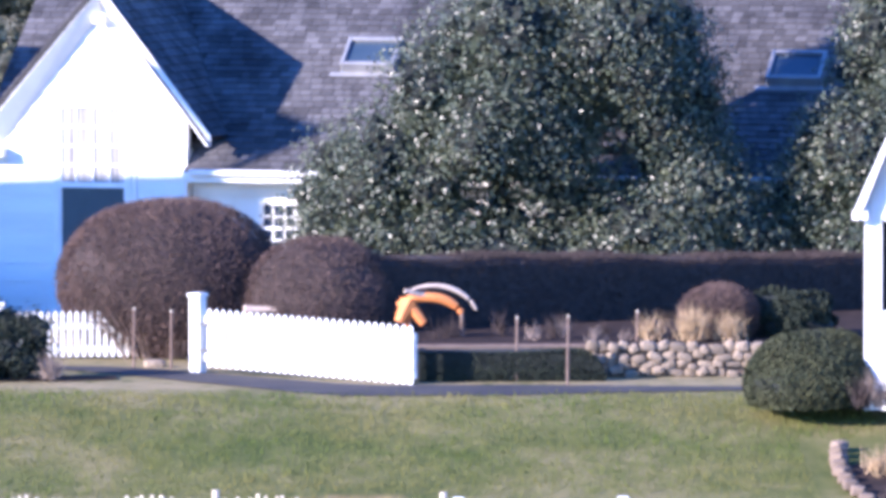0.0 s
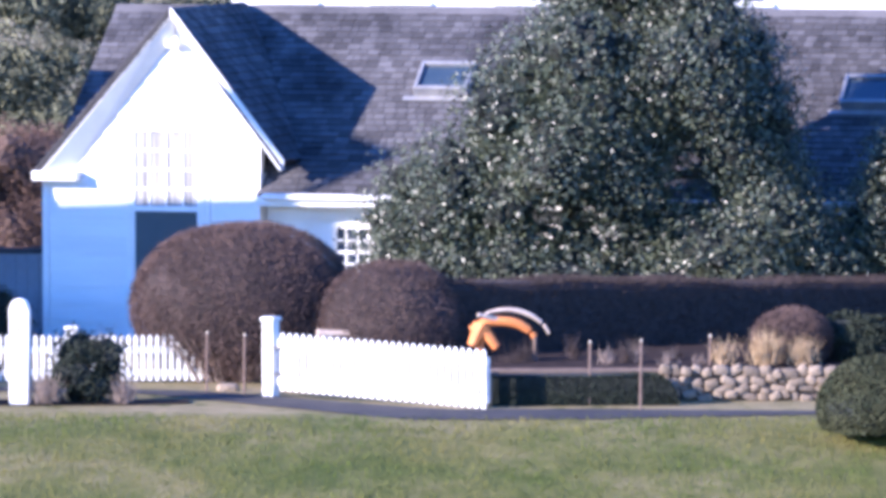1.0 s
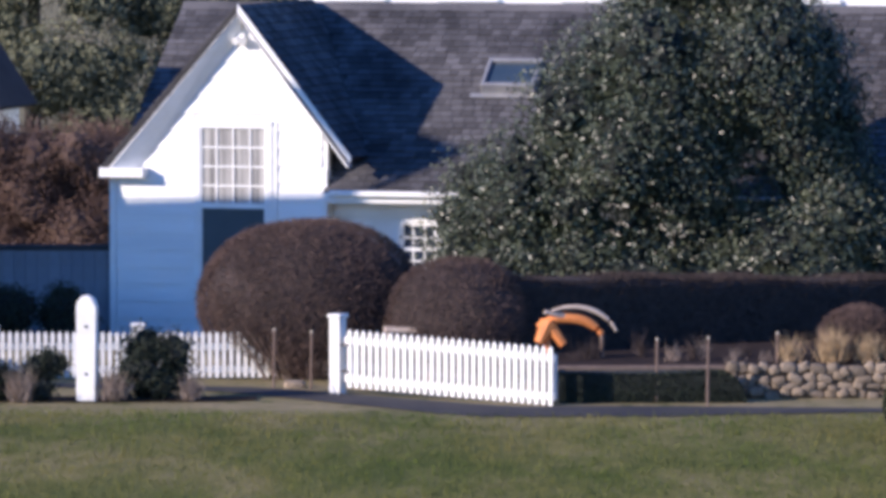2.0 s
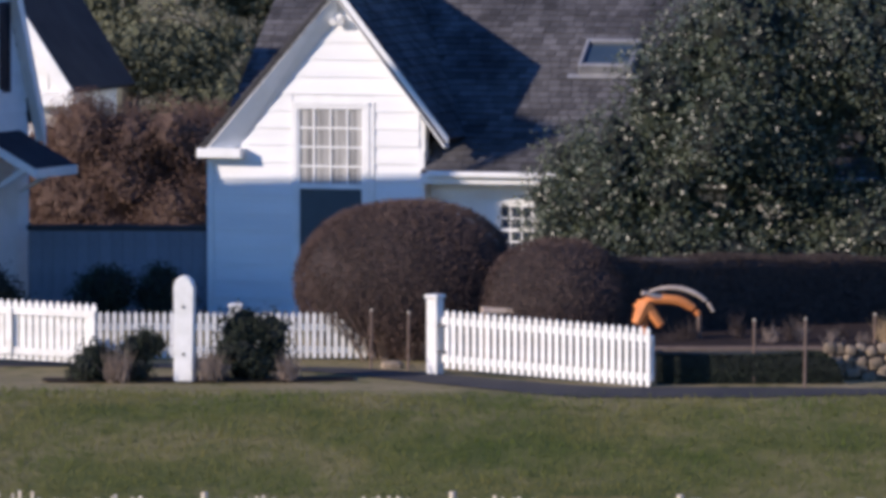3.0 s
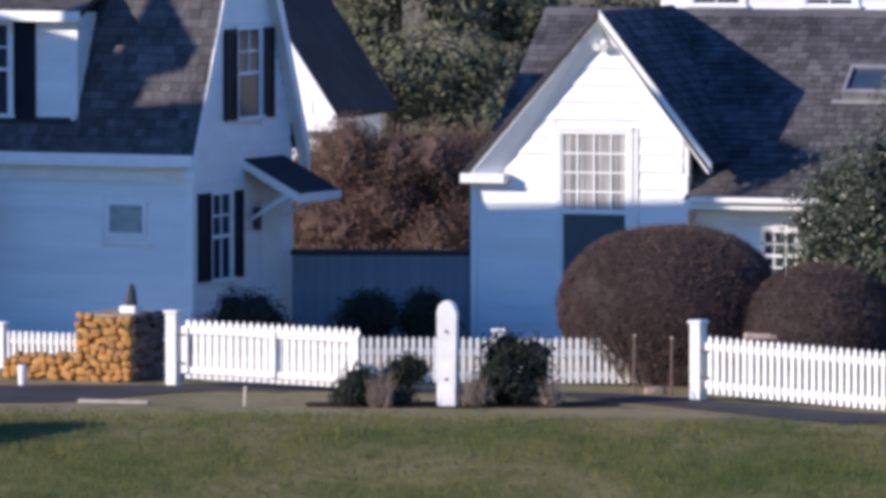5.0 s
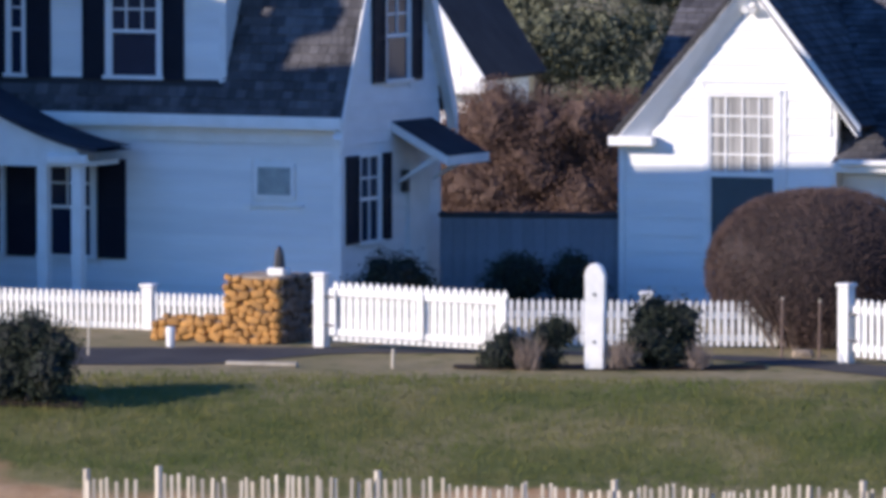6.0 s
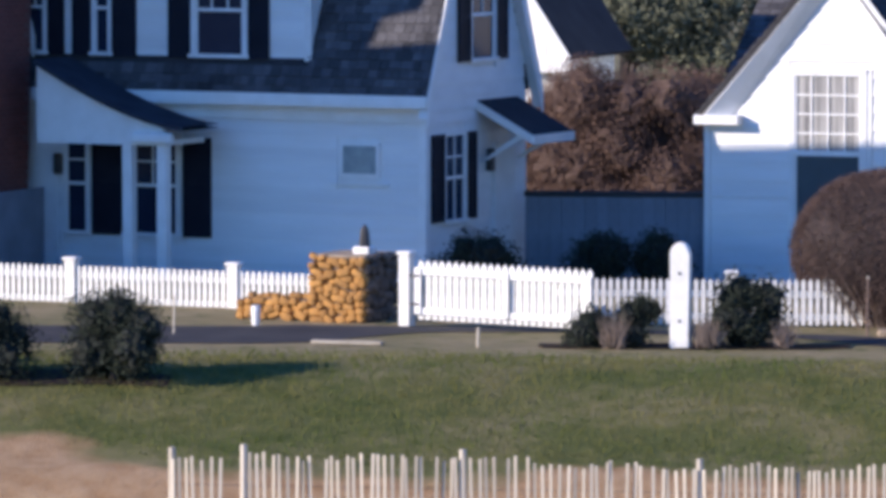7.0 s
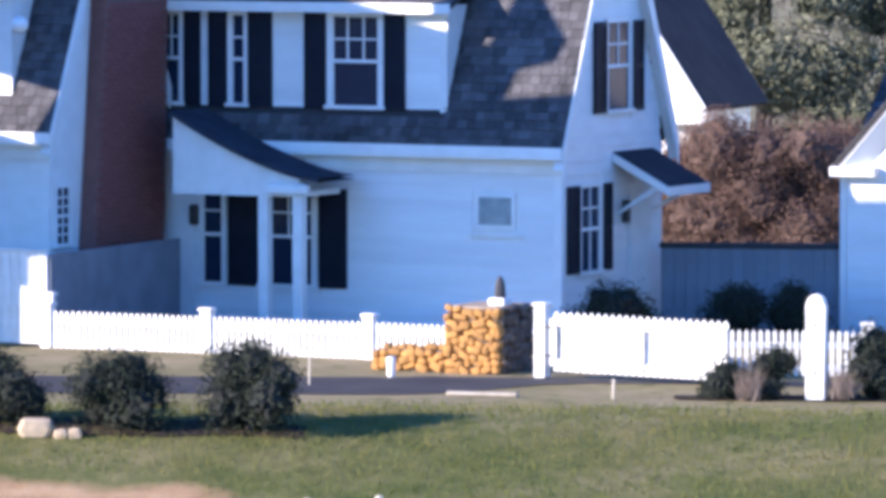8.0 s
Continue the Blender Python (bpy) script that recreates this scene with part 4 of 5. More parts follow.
build_sand_fence()
picket_fence(pose(5.25, 80, -1.75, 0, 0, 0), 2.05, 1.05, (0.03, 2.03), (0.25, 0.85), "white picket gate in the bank fence", 0.1, post_h=1.08, name="bank_gate", post_w=0.08)


def build_board_fence():
    root = empty("board_fence", pose(-12.5, 98.3, 0, 0, 0, -20), "solid white board fence at the garden corner", "fence")
    me = mesh_of("board", box(0.003, 0.147, -0.02, 0.0, 0, 1.36), FENCE_WHITE)
    for i in range(14):
        b = new("board", me)
        b.parent = root
        b.location = (-2.1 + i * 0.15, 0, 0.03)
    part("rail", box(-2.1, 0.0, 0.0, 0.04, 1.2, 1.3), FENCE_WHITE, root)
    part("cap", box(-2.12, 0.02, -0.04, 0.06, 1.39, 1.43), FENCE_WHITE, root)
    fence_post(root, 0.06, 0.75, 0.12)
    # grey instead of white: the panel's shade is put into its colour
    side = part("return_panel", box(0.01, 0.05, 0.02, 4.4, 0.03, 1.36), WALL_GREY, root, "white side panel coloured grey for its shade")


build_board_fence()


# ================= stone work =================
def stone_mesh(w, h, d, seed, mat):
    bm = bmesh.new()
    bmesh.ops.create_icosphere(bm, subdivisions=2, radius=1)
    for v in bm.verts:
        c = v.co
        q = 1 + 0.16 * noise.noise(c * 1.6 + Vector((seed * 5.3, 0, seed)))
        s = lambda t: math.copysign(abs(t) ** 0.5, t)
        v.co = Vector((s(c.x) * w / 2 * q, s(c.y) * d / 2 * q, s(c.z) * h / 2 * q))
    return mesh_of("stone", bm, mat)


def stones(parent, x0, x1, z0, z1, y, mat, size, seed, depth=0.16, side="y"):
    rng = random.Random(seed)
    pool = [(w, h, stone_mesh(size * w, size * h, depth, seed * 10 + i, mat)) for i, (w, h) in enumerate(((1, 0.8), (1.4, 0.9), (0.8, 0.75), (1.2, 0.65), (1.7, 0.85), (0.9, 1.0)))]
    z, row = z0, 0
    while z < z1 - 0.03:
        x = x0
        rowh = size * rng.uniform(0.6, 0.85)
        rowh = z1 - z if z + rowh > z1 - size * 0.3 else rowh
        while x < x1 - 0.04:
            w, h, me = rng.choice(pool)
            fit = min(1.0, (x1 - x) / (w * size))
            s = new("stone", me)
            s.parent = parent
            cx, cz = x + w * size * fit / 2, z + rowh / 2 + rng.uniform(-0.035, 0.035)
            s.location = (cx, y + rng.uniform(-0.03, 0.03), cz) if side == "y" else (y + rng.uniform(-0.03, 0.03), cx, cz)
            s.rotation_euler = (0, rng.uniform(-0.5, 0.5), 0 if side == "y" else math.pi / 2)
            s.scale = (fit * rng.uniform(0.85, 1.08), 1, rowh / (size * h) * rng.uniform(0.9, 1.2))
            x += w * size * fit * 0.95
        z += rowh * 0.94
        row += 1


def build_stone_pier():
    root = empty("stone_pier", pose(-6.3, 93.75, 0, 0, 0, -24), "golden fieldstone gate pier with low stone wall", "wall")
    part("core", box(0.06, 0.84, 0.08, 1.05, 0, 0.9), STONE_DARK, root)
    stones(root, 0, 0.9, 0, 0.93, 0.08, STONE_GOLD, 0.15, 3)
    # side stones browner than the gold front: that side's shade is in the colour
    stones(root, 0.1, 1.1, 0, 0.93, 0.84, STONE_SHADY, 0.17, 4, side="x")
    part("cap", box(0.0, 0.9, 0.05, 1.1, 0.91, 0.95, 0.015), STONE_GREY, root)
    part("low_core", box(-1.1, 0.06, 0.1, 0.5, 0, 0.3), STONE_DARK, root)
    stones(root, -1.18, 0.0, 0, 0.3, 0.1, STONE_GOLD, 0.15, 5)
    stones(root, -1.1, 0.0, 0.16, 0.36, 0.34, STONE_GOLD, 0.15, 6)
    lamp = empty("pier_lantern", pose(-6.3, 93.75, 0, 0, 0, -24) @ pose(0.68, 0.45, 0.95), "dark metal lantern on a white block", "lamp")
    part("base", box(-0.13, 0.13, -0.13, 0.13, 0, 0.11, 0.015), FENCE_WHITE, lamp)
    part("body", tube([(0, 0, 0.11), (0, 0, 0.3), (0, 0, 0.36), (0, 0, 0.42)], [0.085, 0.07, 0.05, 0.015], 8), IRON, lamp)


build_stone_pier()


def build_terrace():
    root = empty("terrace_wall", pose(7.65, 89.6, 0, 0, 0, 0), "grey fieldstone retaining wall along a raised bed", "wall")
    part("core", box(-2.6, 3.2, 0.1, 0.4, 0, 0.42), STONE_DARK, root)
    stones(root, 0.0, 2.6, 0, 0.46, 0.1, STONE_GREY, 0.165, 12, 0.2)
    strip("flower_bed", lambda x: 89.85, lambda x: 92.5 + 0.49 * (x - 4.6), 5.0, 13.6, MULCH, "raised mulch bed behind the stone wall", 0.43, category="bed")
    s = empty("bed_edging", pose(4.9, 89.55, 0), "weathered brown timber edging of the raised bed", "edging")
    part("board", box(0.0, 2.9, 0.25, 0.33, 0.4, 0.44, 0.01), STAKE, s)


build_terrace()


# ================= planting =================
def clipped_bush(x, y, z, radii, label, seed, mat=TWIG, core=TWIG_CORE, n=16000, length=0.07, width=0.006, low=-0.75, name="clipped_bush", leafy=False, group="", rough=0.07, freq=1.3, cat="bush", seat=0.78):
    rng = np.random.default_rng(seed)
    root = empty(name, pose(x, y, z), label, cat, group)
    cz = radii[2] * seat
    p = sphere_points(n, rng, low)
    d = lumps(p, seed, rough, freq)
    r = np.array(radii)
    nor = p / r
    nor /= np.linalg.norm(nor, axis=1)[:, None]
    pts = p * r * d[:, None] * rng.uniform(0.93, 1.0, n)[:, None] + [0, 0, cz]
    # solid core inside the foliage, darkened to stand for its inner shade
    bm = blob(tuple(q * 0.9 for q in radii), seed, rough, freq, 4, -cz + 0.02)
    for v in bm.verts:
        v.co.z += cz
    part("shade_core", bm, core, root)
    tagged(part("foliage", leaves("l", pts, nor, length, width, mat, rng, 0.8) if leafy else twigs("t", pts, nor, length, width, mat, rng, 0.75), mat, root), kind="stuff")
    return root


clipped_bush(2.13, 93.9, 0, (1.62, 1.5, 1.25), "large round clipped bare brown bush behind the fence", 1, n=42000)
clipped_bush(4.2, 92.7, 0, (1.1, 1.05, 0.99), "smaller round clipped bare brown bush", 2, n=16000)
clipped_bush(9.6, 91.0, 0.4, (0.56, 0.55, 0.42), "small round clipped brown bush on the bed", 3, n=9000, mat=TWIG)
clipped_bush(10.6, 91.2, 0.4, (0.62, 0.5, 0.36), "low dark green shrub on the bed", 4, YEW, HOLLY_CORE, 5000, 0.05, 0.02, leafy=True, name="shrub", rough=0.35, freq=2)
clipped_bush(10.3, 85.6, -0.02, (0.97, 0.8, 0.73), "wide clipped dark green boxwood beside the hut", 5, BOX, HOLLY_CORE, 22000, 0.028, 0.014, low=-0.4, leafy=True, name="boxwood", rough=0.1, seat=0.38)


def bush_stems(x, y, n, seed):
    """Bare stems that show under the clipped bush."""
    rng = random.Random(seed)
    root = empty("bush_stem_cluster", pose(x, y, 0), "bare brown stems at the foot of the clipped bush", "stems")
    for i in range(n):
        a = rng.uniform(-0.9, 0.9)
        part("stem", tube([(a * 0.7, -0.9, -0.02), (a * 0.9, -1.0, 0.3), (a * 1.2, -1.15, 0.65)], [0.02, 0.015, 0.008], 5), PALE_TWIG, root)


bush_stems(2.1, 93.9, 22, 5)


def build_hedge(name, x0, x1, y0, y1, z0, z1, label, mat, core, n, seed, leafy=False, rz=0.0, round_end=0.0, drop=0.0):
    rng = np.random.default_rng(seed)
    root = empty(name, pose(x0, y0, 0, 0, 0, rz), label, "hedge")
    L, D, H = x1 - x0, y1 - y0, z1 - z0
    bm = bmesh.new()
    ring = []
    steps = 40
    for i in range(steps + 1):
        x = L * i / steps
        k = 1.0 if not round_end else min(1.0, math.sqrt(max(0.02, 1 - max(0, (x - (L - round_end)) / round_end) ** 2)))
        hh = (H - 0.03 - drop * i / steps) * k * (1 + 0.03 * noise.noise(Vector((x, seed, 0))))
        ring.append([bm.verts.new((x, yy, z0 + zz)) for yy, zz in ((0.04, 0), (0.03, hh * 0.93), (0.12, hh), (D - 0.12, hh), (D - 0.03, hh * 0.93), (D - 0.04, 0))])
    for r, s in zip(ring, ring[1:]):
        for j in range(5):
            bm.faces.new((r[j], s[j], s[j + 1], r[j + 1]))
    bm.faces.new(ring[0]), bm.faces.new(ring[-1][::-1])
    # dark core: the hedge's inner shade is put into its colour
    part("shade_core", bm, core, root)
    m = n // 2
    fx, fz = rng.uniform(0, L, m), rng.uniform(0, 1, m)
    tx, ty = rng.uniform(0, L, n - m), rng.uniform(0.02, D, n - m)
    kf = lambda x: np.ones_like(x) if not round_end else np.sqrt(np.clip(1 - (np.clip(x - (L - round_end), 0, None) / round_end) ** 2, 0.02, 1))
    wav = lambda x: (1 - drop / H * x / L) * (1 + 0.03 * np.sin(x * 2.3 + seed) * np.sin(x * 0.9))
    p = np.concatenate([np.stack([fx, np.full(m, 0.04), z0 + fz * (H - 0.04) * kf(fx) * wav(fx)], 1), np.stack([tx, ty, z0 + (H - 0.05) * kf(tx) * wav(tx)], 1)])
    nn = np.concatenate([np.tile([0, -1, 0.15], (m, 1)), np.tile([0, -0.1, 1], (n - m, 1))])
    tagged(part("foliage", leaves("l", p, nn, 0.03, 0.015, mat, rng, 0.8) if leafy else twigs("t", p, nn, 0.085, 0.005, mat, rng, 0.7), mat, root), kind="stuff")


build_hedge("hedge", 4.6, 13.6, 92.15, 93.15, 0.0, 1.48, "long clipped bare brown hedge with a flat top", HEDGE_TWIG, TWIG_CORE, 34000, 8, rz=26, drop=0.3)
build_hedge("low_hedge", 5.35, 7.85, 88.95, 89.5, 0.0, 0.44, "low dark clipped hedge before the bed", YEW, HOLLY_CORE, 9000, 9, leafy=True, round_end=0.35)


def leafy_tree(name, x, y, blobs, label, mat, core, per, leaf, seed, trunk_h, z=0.0, cat="tree", trunk_r=0.2):
    """A trunk with limbs, and a crown of many leafy lumps: (dx, dy, z, radius)."""
    rng = np.random.default_rng(seed)
    root = empty(name, pose(x, y, z), label, cat)
    part("trunk", tube([(0, 0, -0.1), (0.03, 0, trunk_h * 0.4), (-0.02, 0.03, trunk_h * 0.75), (0, 0, trunk_h)], [trunk_r, trunk_r * 0.75, trunk_r * 0.45, 0.03], 8), BARK, root)
    pts, nor = [], []
    # dark lumps inside the crown, with the shade of its depth as colour
    dark = bmesh.new()
    for i, (dx, dy, bz, r) in enumerate(blobs):
        n = int(per * r * r)
        p = sphere_points(n, rng, -0.8)
        d = lumps(p, seed + i, 0.5, 2.2) * rng.uniform(0.72, 1.08, n)
        q = p * r * d[:, None] + [dx, dy, bz]
        pts.append(q), nor.append(p + [0, 0, 0.35])
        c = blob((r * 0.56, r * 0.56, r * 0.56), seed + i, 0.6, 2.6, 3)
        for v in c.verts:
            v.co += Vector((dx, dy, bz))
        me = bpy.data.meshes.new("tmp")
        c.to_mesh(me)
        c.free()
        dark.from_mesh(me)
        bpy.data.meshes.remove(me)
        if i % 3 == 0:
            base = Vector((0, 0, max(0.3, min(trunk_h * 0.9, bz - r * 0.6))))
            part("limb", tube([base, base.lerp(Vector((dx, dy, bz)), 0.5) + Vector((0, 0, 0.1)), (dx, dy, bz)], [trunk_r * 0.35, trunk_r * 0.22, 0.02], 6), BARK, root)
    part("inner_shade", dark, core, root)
    crown = part("crown", leaves("crown", np.concatenate(pts), np.concatenate(nor), leaf, leaf * 0.45, mat, rng, 0.9), mat, root)
    tagged(crown, kind="stuff")


def crown_blobs(seed, n, shape, size):
    """Lumps scattered through a crown: shape(z fraction) gives its left and right reach; size range."""
    rng = random.Random(seed)
    out = []
    for i in range(n):
        f = rng.random()
        lo, hi, zz = shape(f)
        r = rng.uniform(*size)
        a = rng.uniform(lo + r * 0.6, hi - r * 0.6) if hi - lo > r * 1.3 else (lo + hi) / 2
        half = (hi - lo) / 2
        out.append((a, -math.sqrt(max(0.05, 1 - ((a - (lo + hi) / 2) / half) ** 2)) * min(1.9, half) * rng.uniform(0.2, 1.0), zz, r))
    return out


# tall evergreen: reach to both sides, by height
def reach(z, table):
    for (z0, a0, b0), (z1, a1, b1) in zip(table, table[1:]):
        if z <= z1:
            f = max(0, (z - z0) / (z1 - z0))
            return a0 + (a1 - a0) * f, b0 + (b1 - b0) * f
    return table[-1][1:]


def holly_shape(f):
    z = 0.3 + 5.9 * f ** 1.15
    return (*reach(z, ((0.2, -3.0, 4.2), (1.5, -3.25, 4.15), (2.5, -2.75, 3.75), (3.2, -2.1, 3.4), (4.2, -1.15, 3.0), (5.1, -0.6, 2.6), (6.2, 0.3, 1.6))), z)


def small_holly_shape(f):
    z = 0.3 + 5.0 * f
    return (*reach(z, ((0.2, -1.6, 2.2), (1.7, -1.6, 2.3), (2.5, -1.35, 2.2), (3.3, -0.9, 2.0), (4.5, -0.3, 1.6), (5.3, 0.2, 1.0))), z)


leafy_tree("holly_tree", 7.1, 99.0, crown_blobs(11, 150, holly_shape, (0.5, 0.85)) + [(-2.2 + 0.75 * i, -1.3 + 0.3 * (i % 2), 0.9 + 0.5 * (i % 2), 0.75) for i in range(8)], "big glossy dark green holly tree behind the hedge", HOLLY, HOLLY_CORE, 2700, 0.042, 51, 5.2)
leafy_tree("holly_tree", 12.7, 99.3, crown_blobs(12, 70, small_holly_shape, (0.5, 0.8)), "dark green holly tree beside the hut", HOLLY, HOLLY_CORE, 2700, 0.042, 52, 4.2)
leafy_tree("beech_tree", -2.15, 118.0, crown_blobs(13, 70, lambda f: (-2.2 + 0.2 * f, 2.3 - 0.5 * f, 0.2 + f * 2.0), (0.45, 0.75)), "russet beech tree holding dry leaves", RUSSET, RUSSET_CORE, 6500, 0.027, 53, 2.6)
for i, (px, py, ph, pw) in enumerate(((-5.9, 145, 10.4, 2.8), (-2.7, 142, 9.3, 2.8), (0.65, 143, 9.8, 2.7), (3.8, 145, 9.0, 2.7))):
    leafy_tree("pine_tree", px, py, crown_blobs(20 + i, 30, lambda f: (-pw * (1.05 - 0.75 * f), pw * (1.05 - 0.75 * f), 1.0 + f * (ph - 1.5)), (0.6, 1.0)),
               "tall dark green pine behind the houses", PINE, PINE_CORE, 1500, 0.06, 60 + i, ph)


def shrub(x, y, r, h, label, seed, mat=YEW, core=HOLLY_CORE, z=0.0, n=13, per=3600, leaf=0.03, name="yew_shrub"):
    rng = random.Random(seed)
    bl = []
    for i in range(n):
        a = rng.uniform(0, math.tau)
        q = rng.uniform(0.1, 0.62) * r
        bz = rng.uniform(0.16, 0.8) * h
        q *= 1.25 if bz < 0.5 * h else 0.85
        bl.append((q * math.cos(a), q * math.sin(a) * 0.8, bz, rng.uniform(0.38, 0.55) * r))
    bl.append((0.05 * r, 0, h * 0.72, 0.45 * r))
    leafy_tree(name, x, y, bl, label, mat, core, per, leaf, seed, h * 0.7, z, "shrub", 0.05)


shrub(-8.28, 85.8, 0.82, 1.02, "loose dark green yew shrub on the lawn edge", 71)
shrub(-10.05, 85.9, 0.78, 0.78, "loose dark green yew shrub on the lawn edge", 72)
shrub(-11.75, 86.3, 0.75, 0.9, "loose dark green yew shrub on the lawn edge", 73)
shrub(-0.1, 89.8, 0.6, 0.92, "dark green dwarf conifer beside the post", 74)
shrub(-2.2, 89.7, 0.48, 0.52, "small dark green dwarf conifer", 75, n=9)
shrub(-1.52, 89.75, 0.46, 0.74, "small upright dark green dwarf conifer", 76, n=9)
shrub(-4.2, 99.2, 0.75, 0.85, "dark rounded shrub under the side windows", 77)
shrub(-2.35, 101.2, 0.72, 0.6, "low dark shrub against the grey wall", 78)
shrub(-1.45, 101.2, 0.7, 0.64, "low dark shrub against the grey wall", 79)


def twiggy(x, y, r, h, label, seed, mat=PALE_TWIG, n=130, z=0.0, name="bare_shrub", thick=0.006):
    rng = np.random.default_rng(seed)
    root = empty(name, pose(x, y, z), label, "shrub")
    base = np.stack([rng.normal(0, r * 0.25, n), rng.normal(0, r * 0.25, n), rng.uniform(0, h * 0.35, n)], 1)
    d = np.stack([rng.normal(0, 0.38, n), rng.normal(0, 0.38, n), np.ones(n)], 1)
    tagged(part("foliage", twigs("t", base, d, h * 0.75, thick, mat, rng, 0.12), mat, root), kind="stuff")


twiggy(-1.88, 89.4, 0.3, 0.5, "pale bare twiggy shrub by the post", 81, n=260)
twiggy(-0.62, 89.45, 0.34, 0.46, "pale bare twiggy shrub by the post", 82, n=260)
twiggy(0.4, 89.55, 0.3, 0.4, "pale bare twiggy shrub beside the conifer", 83, n=240)
for i, (x, y, r, h, n) in enumerate(((9.15, 90.2, 0.35, 0.5, 260), (9.65, 90.15, 0.3, 0.42, 200), (8.6, 90.4, 0.3, 0.4, 120))):
    twiggy(x, y, r, h, "tuft of tall dry straw grass on the bed", 84 + i, STRAW, n, 0.42, "dry_grass", 0.008)
for i in range(5):
    twiggy(7.0 + i * 0.42, 90.6 + 0.3 * math.sin(i * 2), 0.2, 0.28 + 0.1 * math.sin(i * 1.7), "dead perennial stems on the bed", 90 + i, PALE_TWIG, 40, 0.42, "dry_flower", 0.005)
for i in range(6):
    twiggy(0.2 + i * 0.32, 97.5, 0.15, 0.5, "dry flower stems along the cottage wall", 110 + i, PALE_TWIG, 30, 0, "dry_flower", 0.004)


for i in range(6):
    twiggy(5.9 + i * 0.7, 91.2 + 0.35 * math.sin(i * 2.3), 0.25, 0.3 + 0.1 * math.sin(i * 1.3), "brown dead perennials on the bed", 160 + i, HEDGE_TWIG, 60, 0.42, "dry_perennial", 0.007)
strip("mulch_bed", lambda x: 85.5, lambda x: 86.5 - 0.3 * ease((x + 9) / 1.5), -15, -7.55, MULCH, "dark mulch bed under the yew shrubs", 0.02, 0.25, 0.25, category="bed")
strip("mulch_bed", lambda x: 89.3 + 0.1 * abs(x + 0.8), lambda x: 90.3 - 0.1 * abs(x + 0.8), -2.9, 1.3, MULCH, "dark mulch bed round the white post", 0.02, 0.2, 0.15, category="bed")


# ================= hut and rock bed =================
def build_hut():
    root = empty("garden_hut", pose(10.85, 85.1, -0.05, 0, 0, -16), "small white gabled garden hut with dark opening", "hut")
    W, H, A = 0.68, 2.62, 3.6
    part("wall", prism([(0, 0), (0.22, 0), (0.22, H), (0, H)], 0, 0.1), WHITE, root)
    part("wall", prism([(0.52, 0), (W, 0), (W, H), (0.52, H)], 0, 0.1), WHITE, root)
    part("wall", box(0.22, 0.52, 0, 0.1, 0, 1.28), WHITE, root)
    part("gable", prism([(0, H), (W, H), (W / 2, A - 0.12)], 0, 0.1), WHITE, root)
    part("lintel", box(0.22, 0.52, 0, 0.1, 2.44, H), WHITE, root)
    part("side_wall", box(W - 0.1, W, 0.1, 1.6, 0, H), WHITE, root)
    part("side_wall", box(0, 0.1, 0.1, 1.6, 0, H), WHITE, root)
    part("back_wall", box(0.1, W - 0.1, 1.5, 1.6, 0, H), WHITE, root)
    # black sheet added behind the opening, for the shade of the interior
    part("interior_shade_sheet", box(0.12, W - 0.12, 0.35, 0.38, 0, H), SHUTTER, root)
    for q in ((0.17, 0.22), (0.52, 0.57)):
        part("casing", box(q[0], q[1], -0.03, -0.001, 1.25, 2.5), WHITE, root)
    part("sill", box(0.14, 0.6, -0.06, -0.001, 1.2, 1.25), WHITE, root)
    part("roof", slab((W + 0.12, -0.15, H - 0.05), (W + 0.12, 1.75, H - 0.05), (W / 2, 1.75, A), (W / 2, -0.15, A), 0.06), SHINGLE, root)
    part("roof", slab((-0.12, 1.75, H - 0.05), (-0.12, -0.15, H - 0.05), (W / 2, -0.15, A), (W / 2, 1.75, A), 0.06), SHINGLE, root)
    part("rake_board", prism([(-0.12, H - 0.05), (W / 2, A), (W / 2, A - 0.16), (-0.06, H - 0.18)], -0.18, -0.152), WHITE, root)
    part("rake_board", prism([(W + 0.12, H - 0.05), (W / 2, A), (W / 2, A - 0.16), (W + 0.06, H - 0.18)], -0.18, -0.152), WHITE, root)
    part("eave_block", box(-0.14, 0.06, -0.16, -0.03, H - 0.16, H - 0.05), WHITE, root)


build_hut()


def build_rock_bed():
    strip("rock_bed", lambda x: 79.2, lambda x: 84.4 - 1.2 * (1 - ease((x - 10.4) / 1.2)), 10.4, 14, MULCH, "mulched bed with stones at the lawn corner", 0.05, 0.2, category="bed")
    rng = random.Random(5)
    mats = [stone_mesh(0.22, 0.14, 0.2, 90 + i, STONE_SHADY) for i in range(4)]
    for i in range(15):
        f = i / 14
        x, y = 10.4 - 0.25 * math.sin(f * 3.0) + 0.9 * f * f, 84.0 - 4.2 * f
        s = new("edging_stone", mats[i % 4])
        s.location = (x, y, ground_z(x, y) + 0.08)
        s.rotation_euler = (0, 0, rng.uniform(0, 3))
        tagged(s, "pale grey rounded edging stone of the bed", "stone", "stones edging the bed")
    for i in range(8):
        x, y = 10.8 + 0.3 * (i % 4), 81.0 + 0.42 * i
        twiggy(x, y, 0.4, 0.4, "brown dry plants in the rock bed", 130 + i, (PALE_TWIG, STRAW, HEDGE_TWIG)[i % 3], 160, ground_z(x, y) + 0.04, "dry_plant", 0.008)


build_rock_bed()
for i in range(7):
    twiggy(10.75 + 0.2 * i, 84.55 + 0.1 * (i % 3), 0.2, 0.45 + 0.1 * (i % 2), "brown dry plants at the foot of the hut", 190 + i, (HEDGE_TWIG, PALE_TWIG)[i % 2], 90, 0.0, "dry_plant", 0.006)


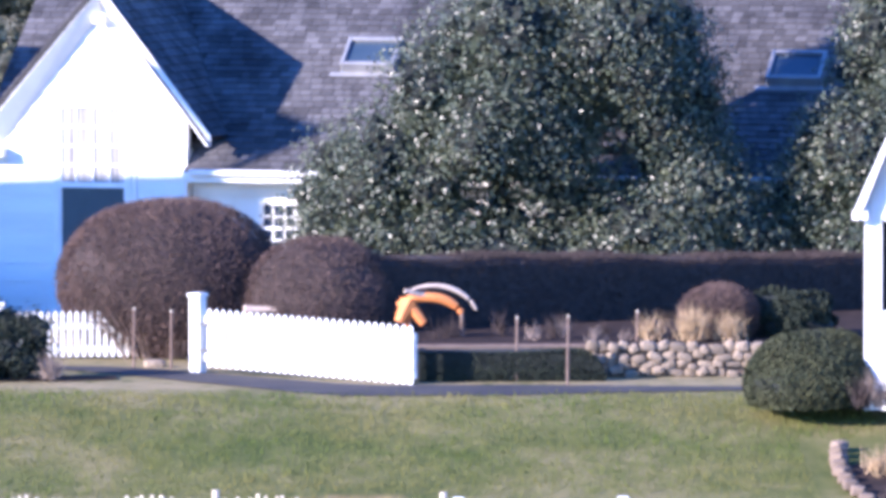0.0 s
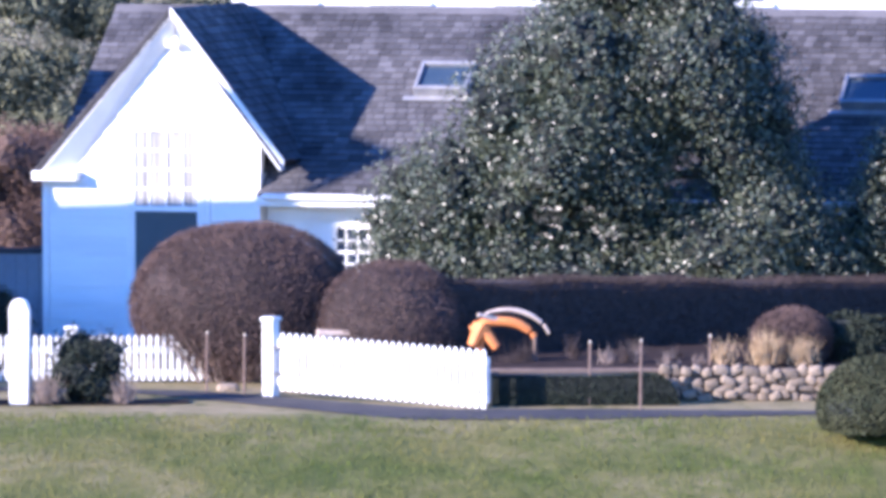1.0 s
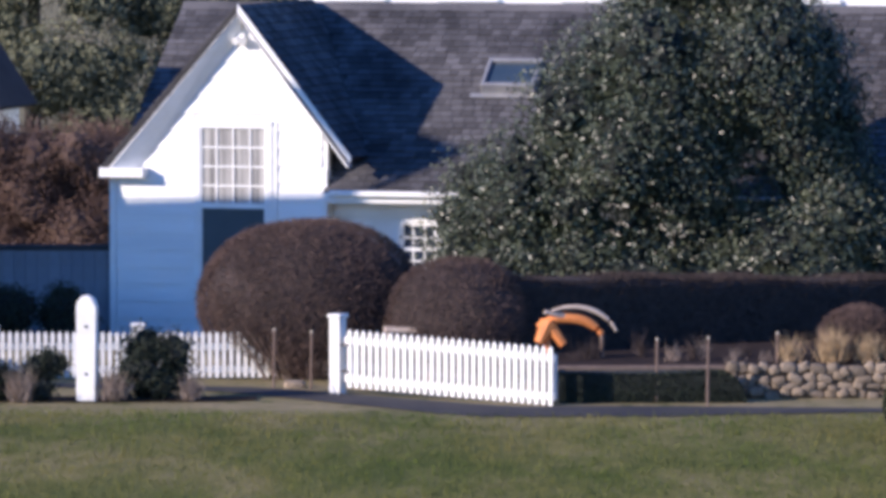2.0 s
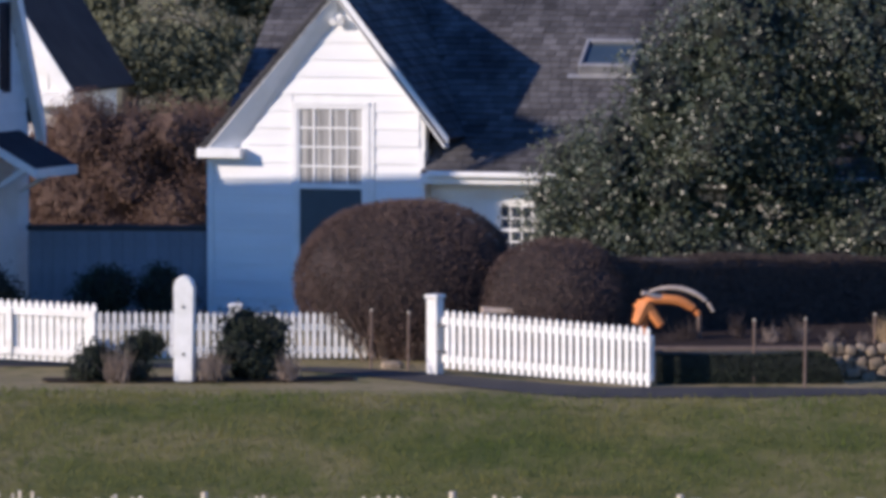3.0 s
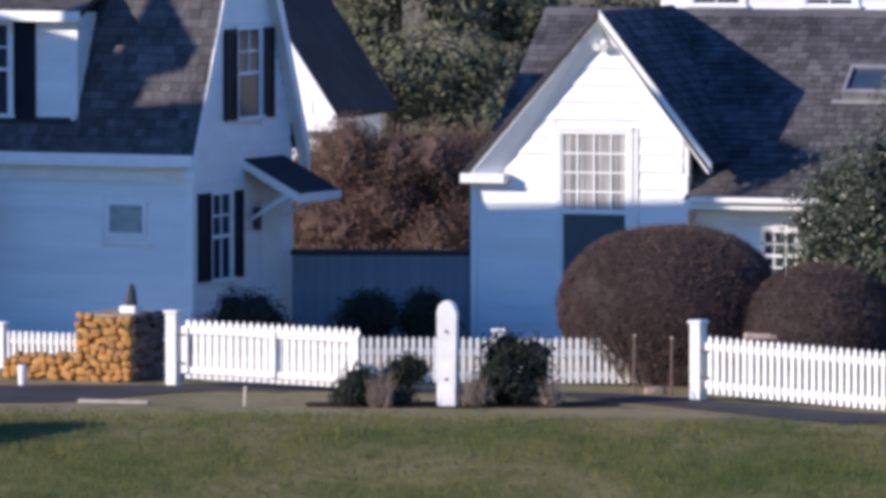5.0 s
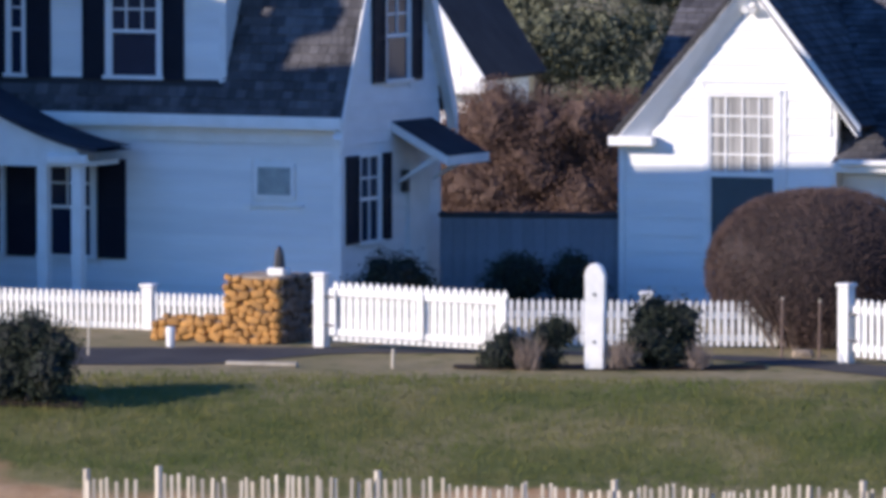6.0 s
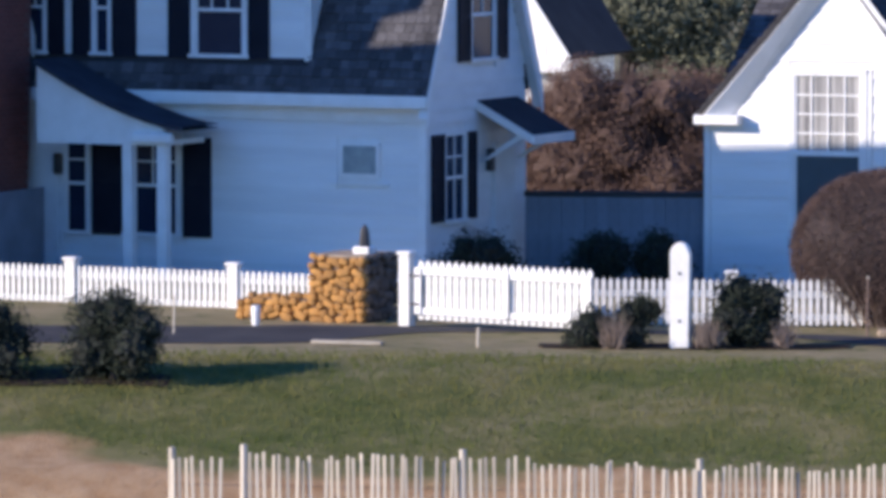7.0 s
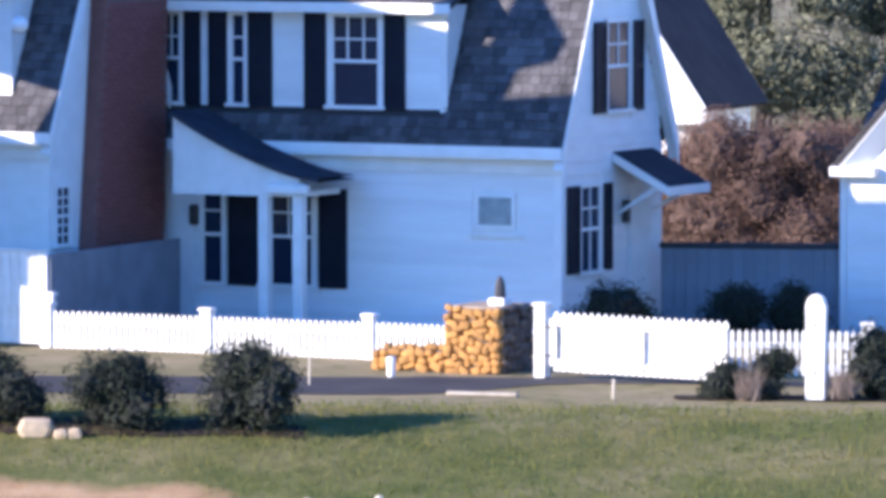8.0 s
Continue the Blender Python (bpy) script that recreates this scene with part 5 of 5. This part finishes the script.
# ================= small things =================
def stake(x, y, h, label, mat=STAKE, r=0.018, z=0.0, name="stake"):
    root = empty(name, pose(x, y, z), label, "stake")
    part("rod", tube([(0, 0, -0.05), (0.01, 0, h)], [r, r], 6), mat, root)
    part("tip", tube([(0.01, 0, h), (0.01, 0, h + 0.03)], [r * 1.25, r * 0.8], 6), SLAT, root)


for x, y, h, z in ((6.65, 89.0, 0.85, 0), (7.28, 88.3, 0.92, 0), (8.4, 90.4, 0.4, 0.42), (1.56, 91.6, 0.8, 0), (2.07, 91.4, 0.78, 0)):
    stake(x, y, h, "thin weathered stake standing in the garden", z=z)
stake(-3.72, 89.6, 0.24, "short wooden marker stake in the grass", SLAT, 0.02)
stake(-8.0, 91.5, 0.5, "thin pale stake in the grass", SLAT, 0.012)


def build_small():
    b = empty("bollard", pose(-6.97, 92.95, 0), "short white bollard beside the stone wall", "bollard")
    part("body", tube([(0, 0, 0), (0, 0, 0.24), (0, 0, 0.29)], [0.055, 0.065, 0.06], 10), FENCE_WHITE, b)
    part("foot", tube([(0, 0, -0.03), (0, 0, 0.0)], [0.07, 0.07], 10), FENCE_WHITE, b)
    p = empty("plank", pose(-5.5, 89.9, 0.01, 0, 0, -14), "pale plank lying on the grass by the drive", "plank")
    part("board", box(-0.5, 0.5, -0.06, 0.06, 0, 0.05, 0.008), SLAT, p)
    for i, (x, y, w, h) in enumerate(((-11.02, 85.5, 0.46, 0.28), (-10.68, 85.4, 0.2, 0.14), (-10.5, 85.4, 0.18, 0.16))):
        r = new("boulder", stone_mesh(w, h, w * 0.8, 60 + i, ROCK))
        r.location = (x, y, ground_z(x, y) + h * 0.35)
        tagged(r, "tan boulder between yew shrubs", "rock", "boulders by the shrubs")
    r = new("boulder", stone_mesh(0.32, 0.12, 0.25, 66, STONE_GREY))
    r.location = (1.85, 91.7, 0.04)
    tagged(r, "flat pale stone beside the gate", "rock")
    s = empty("garden_bench", pose(3.45, 92.2, 0), "pale wooden seat top showing behind the gate", "bench")
    part("seat", box(-0.35, 0.35, -0.2, 0.2, 0.72, 0.8, 0.02), PALEWOOD, s)
    for x in (-0.3, 0.24):
        part("leg", box(x, x + 0.06, -0.15, 0.15, 0, 0.72), PALEWOOD, s)


build_small()


def build_orange_frame():
    root = empty("wooden_hoop_frame", pose(5.22, 91.2, 0.14), "orange and pale bent wooden hoops on a garden frame", "garden frame")
    def arc(cx, cz, rx, rz, a0, a1, r, mat, name, y):
        pts = [(cx + rx * math.cos(radians(a0 + (a1 - a0) * i / 14)), y, cz + rz * math.sin(radians(a0 + (a1 - a0) * i / 14))) for i in range(15)]
        part(name, tube(pts, [r * (0.55 + 0.45 * math.sin(math.pi * i / 14)) for i in range(15)], 8), mat, root)
    arc(0.45, 0.52, 0.62, 0.48, 118, 18, 0.035, PALEWOOD, "pale_hoop", 0.0)
    arc(0.36, 0.5, 0.52, 0.34, 140, 20, 0.075, ORANGE, "orange_hoop", 0.1)
    part("stub", tube([(0.12, 0.05, 0.78), (-0.02, 0.0, 0.5)], [0.13, 0.07], 8), ORANGE, root)
    part("stub", tube([(0.1, 0.05, 0.76), (0.32, 0.0, 0.48)], [0.1, 0.06], 8), ORANGE, root)
    part("crossbar", tube([(0.06, 0.0, 0.93), (0.4, 0.1, 0.84)], [0.03, 0.05], 8), PALEWOOD, root)
    part("leg", tube([(0.1, 0.05, -0.14), (0.1, 0.05, 0.76)], [0.04, 0.05], 8), ORANGE, root)
    part("leg", tube([(0.85, 0.1, -0.14), (0.85, 0.1, 0.62)], [0.03, 0.03], 8), STAKE, root)
    twiggy(5.75, 91.0, 0.3, 0.7, "dark bare twigs under the hoops", 150, HEDGE_TWIG, 160)


build_orange_frame()
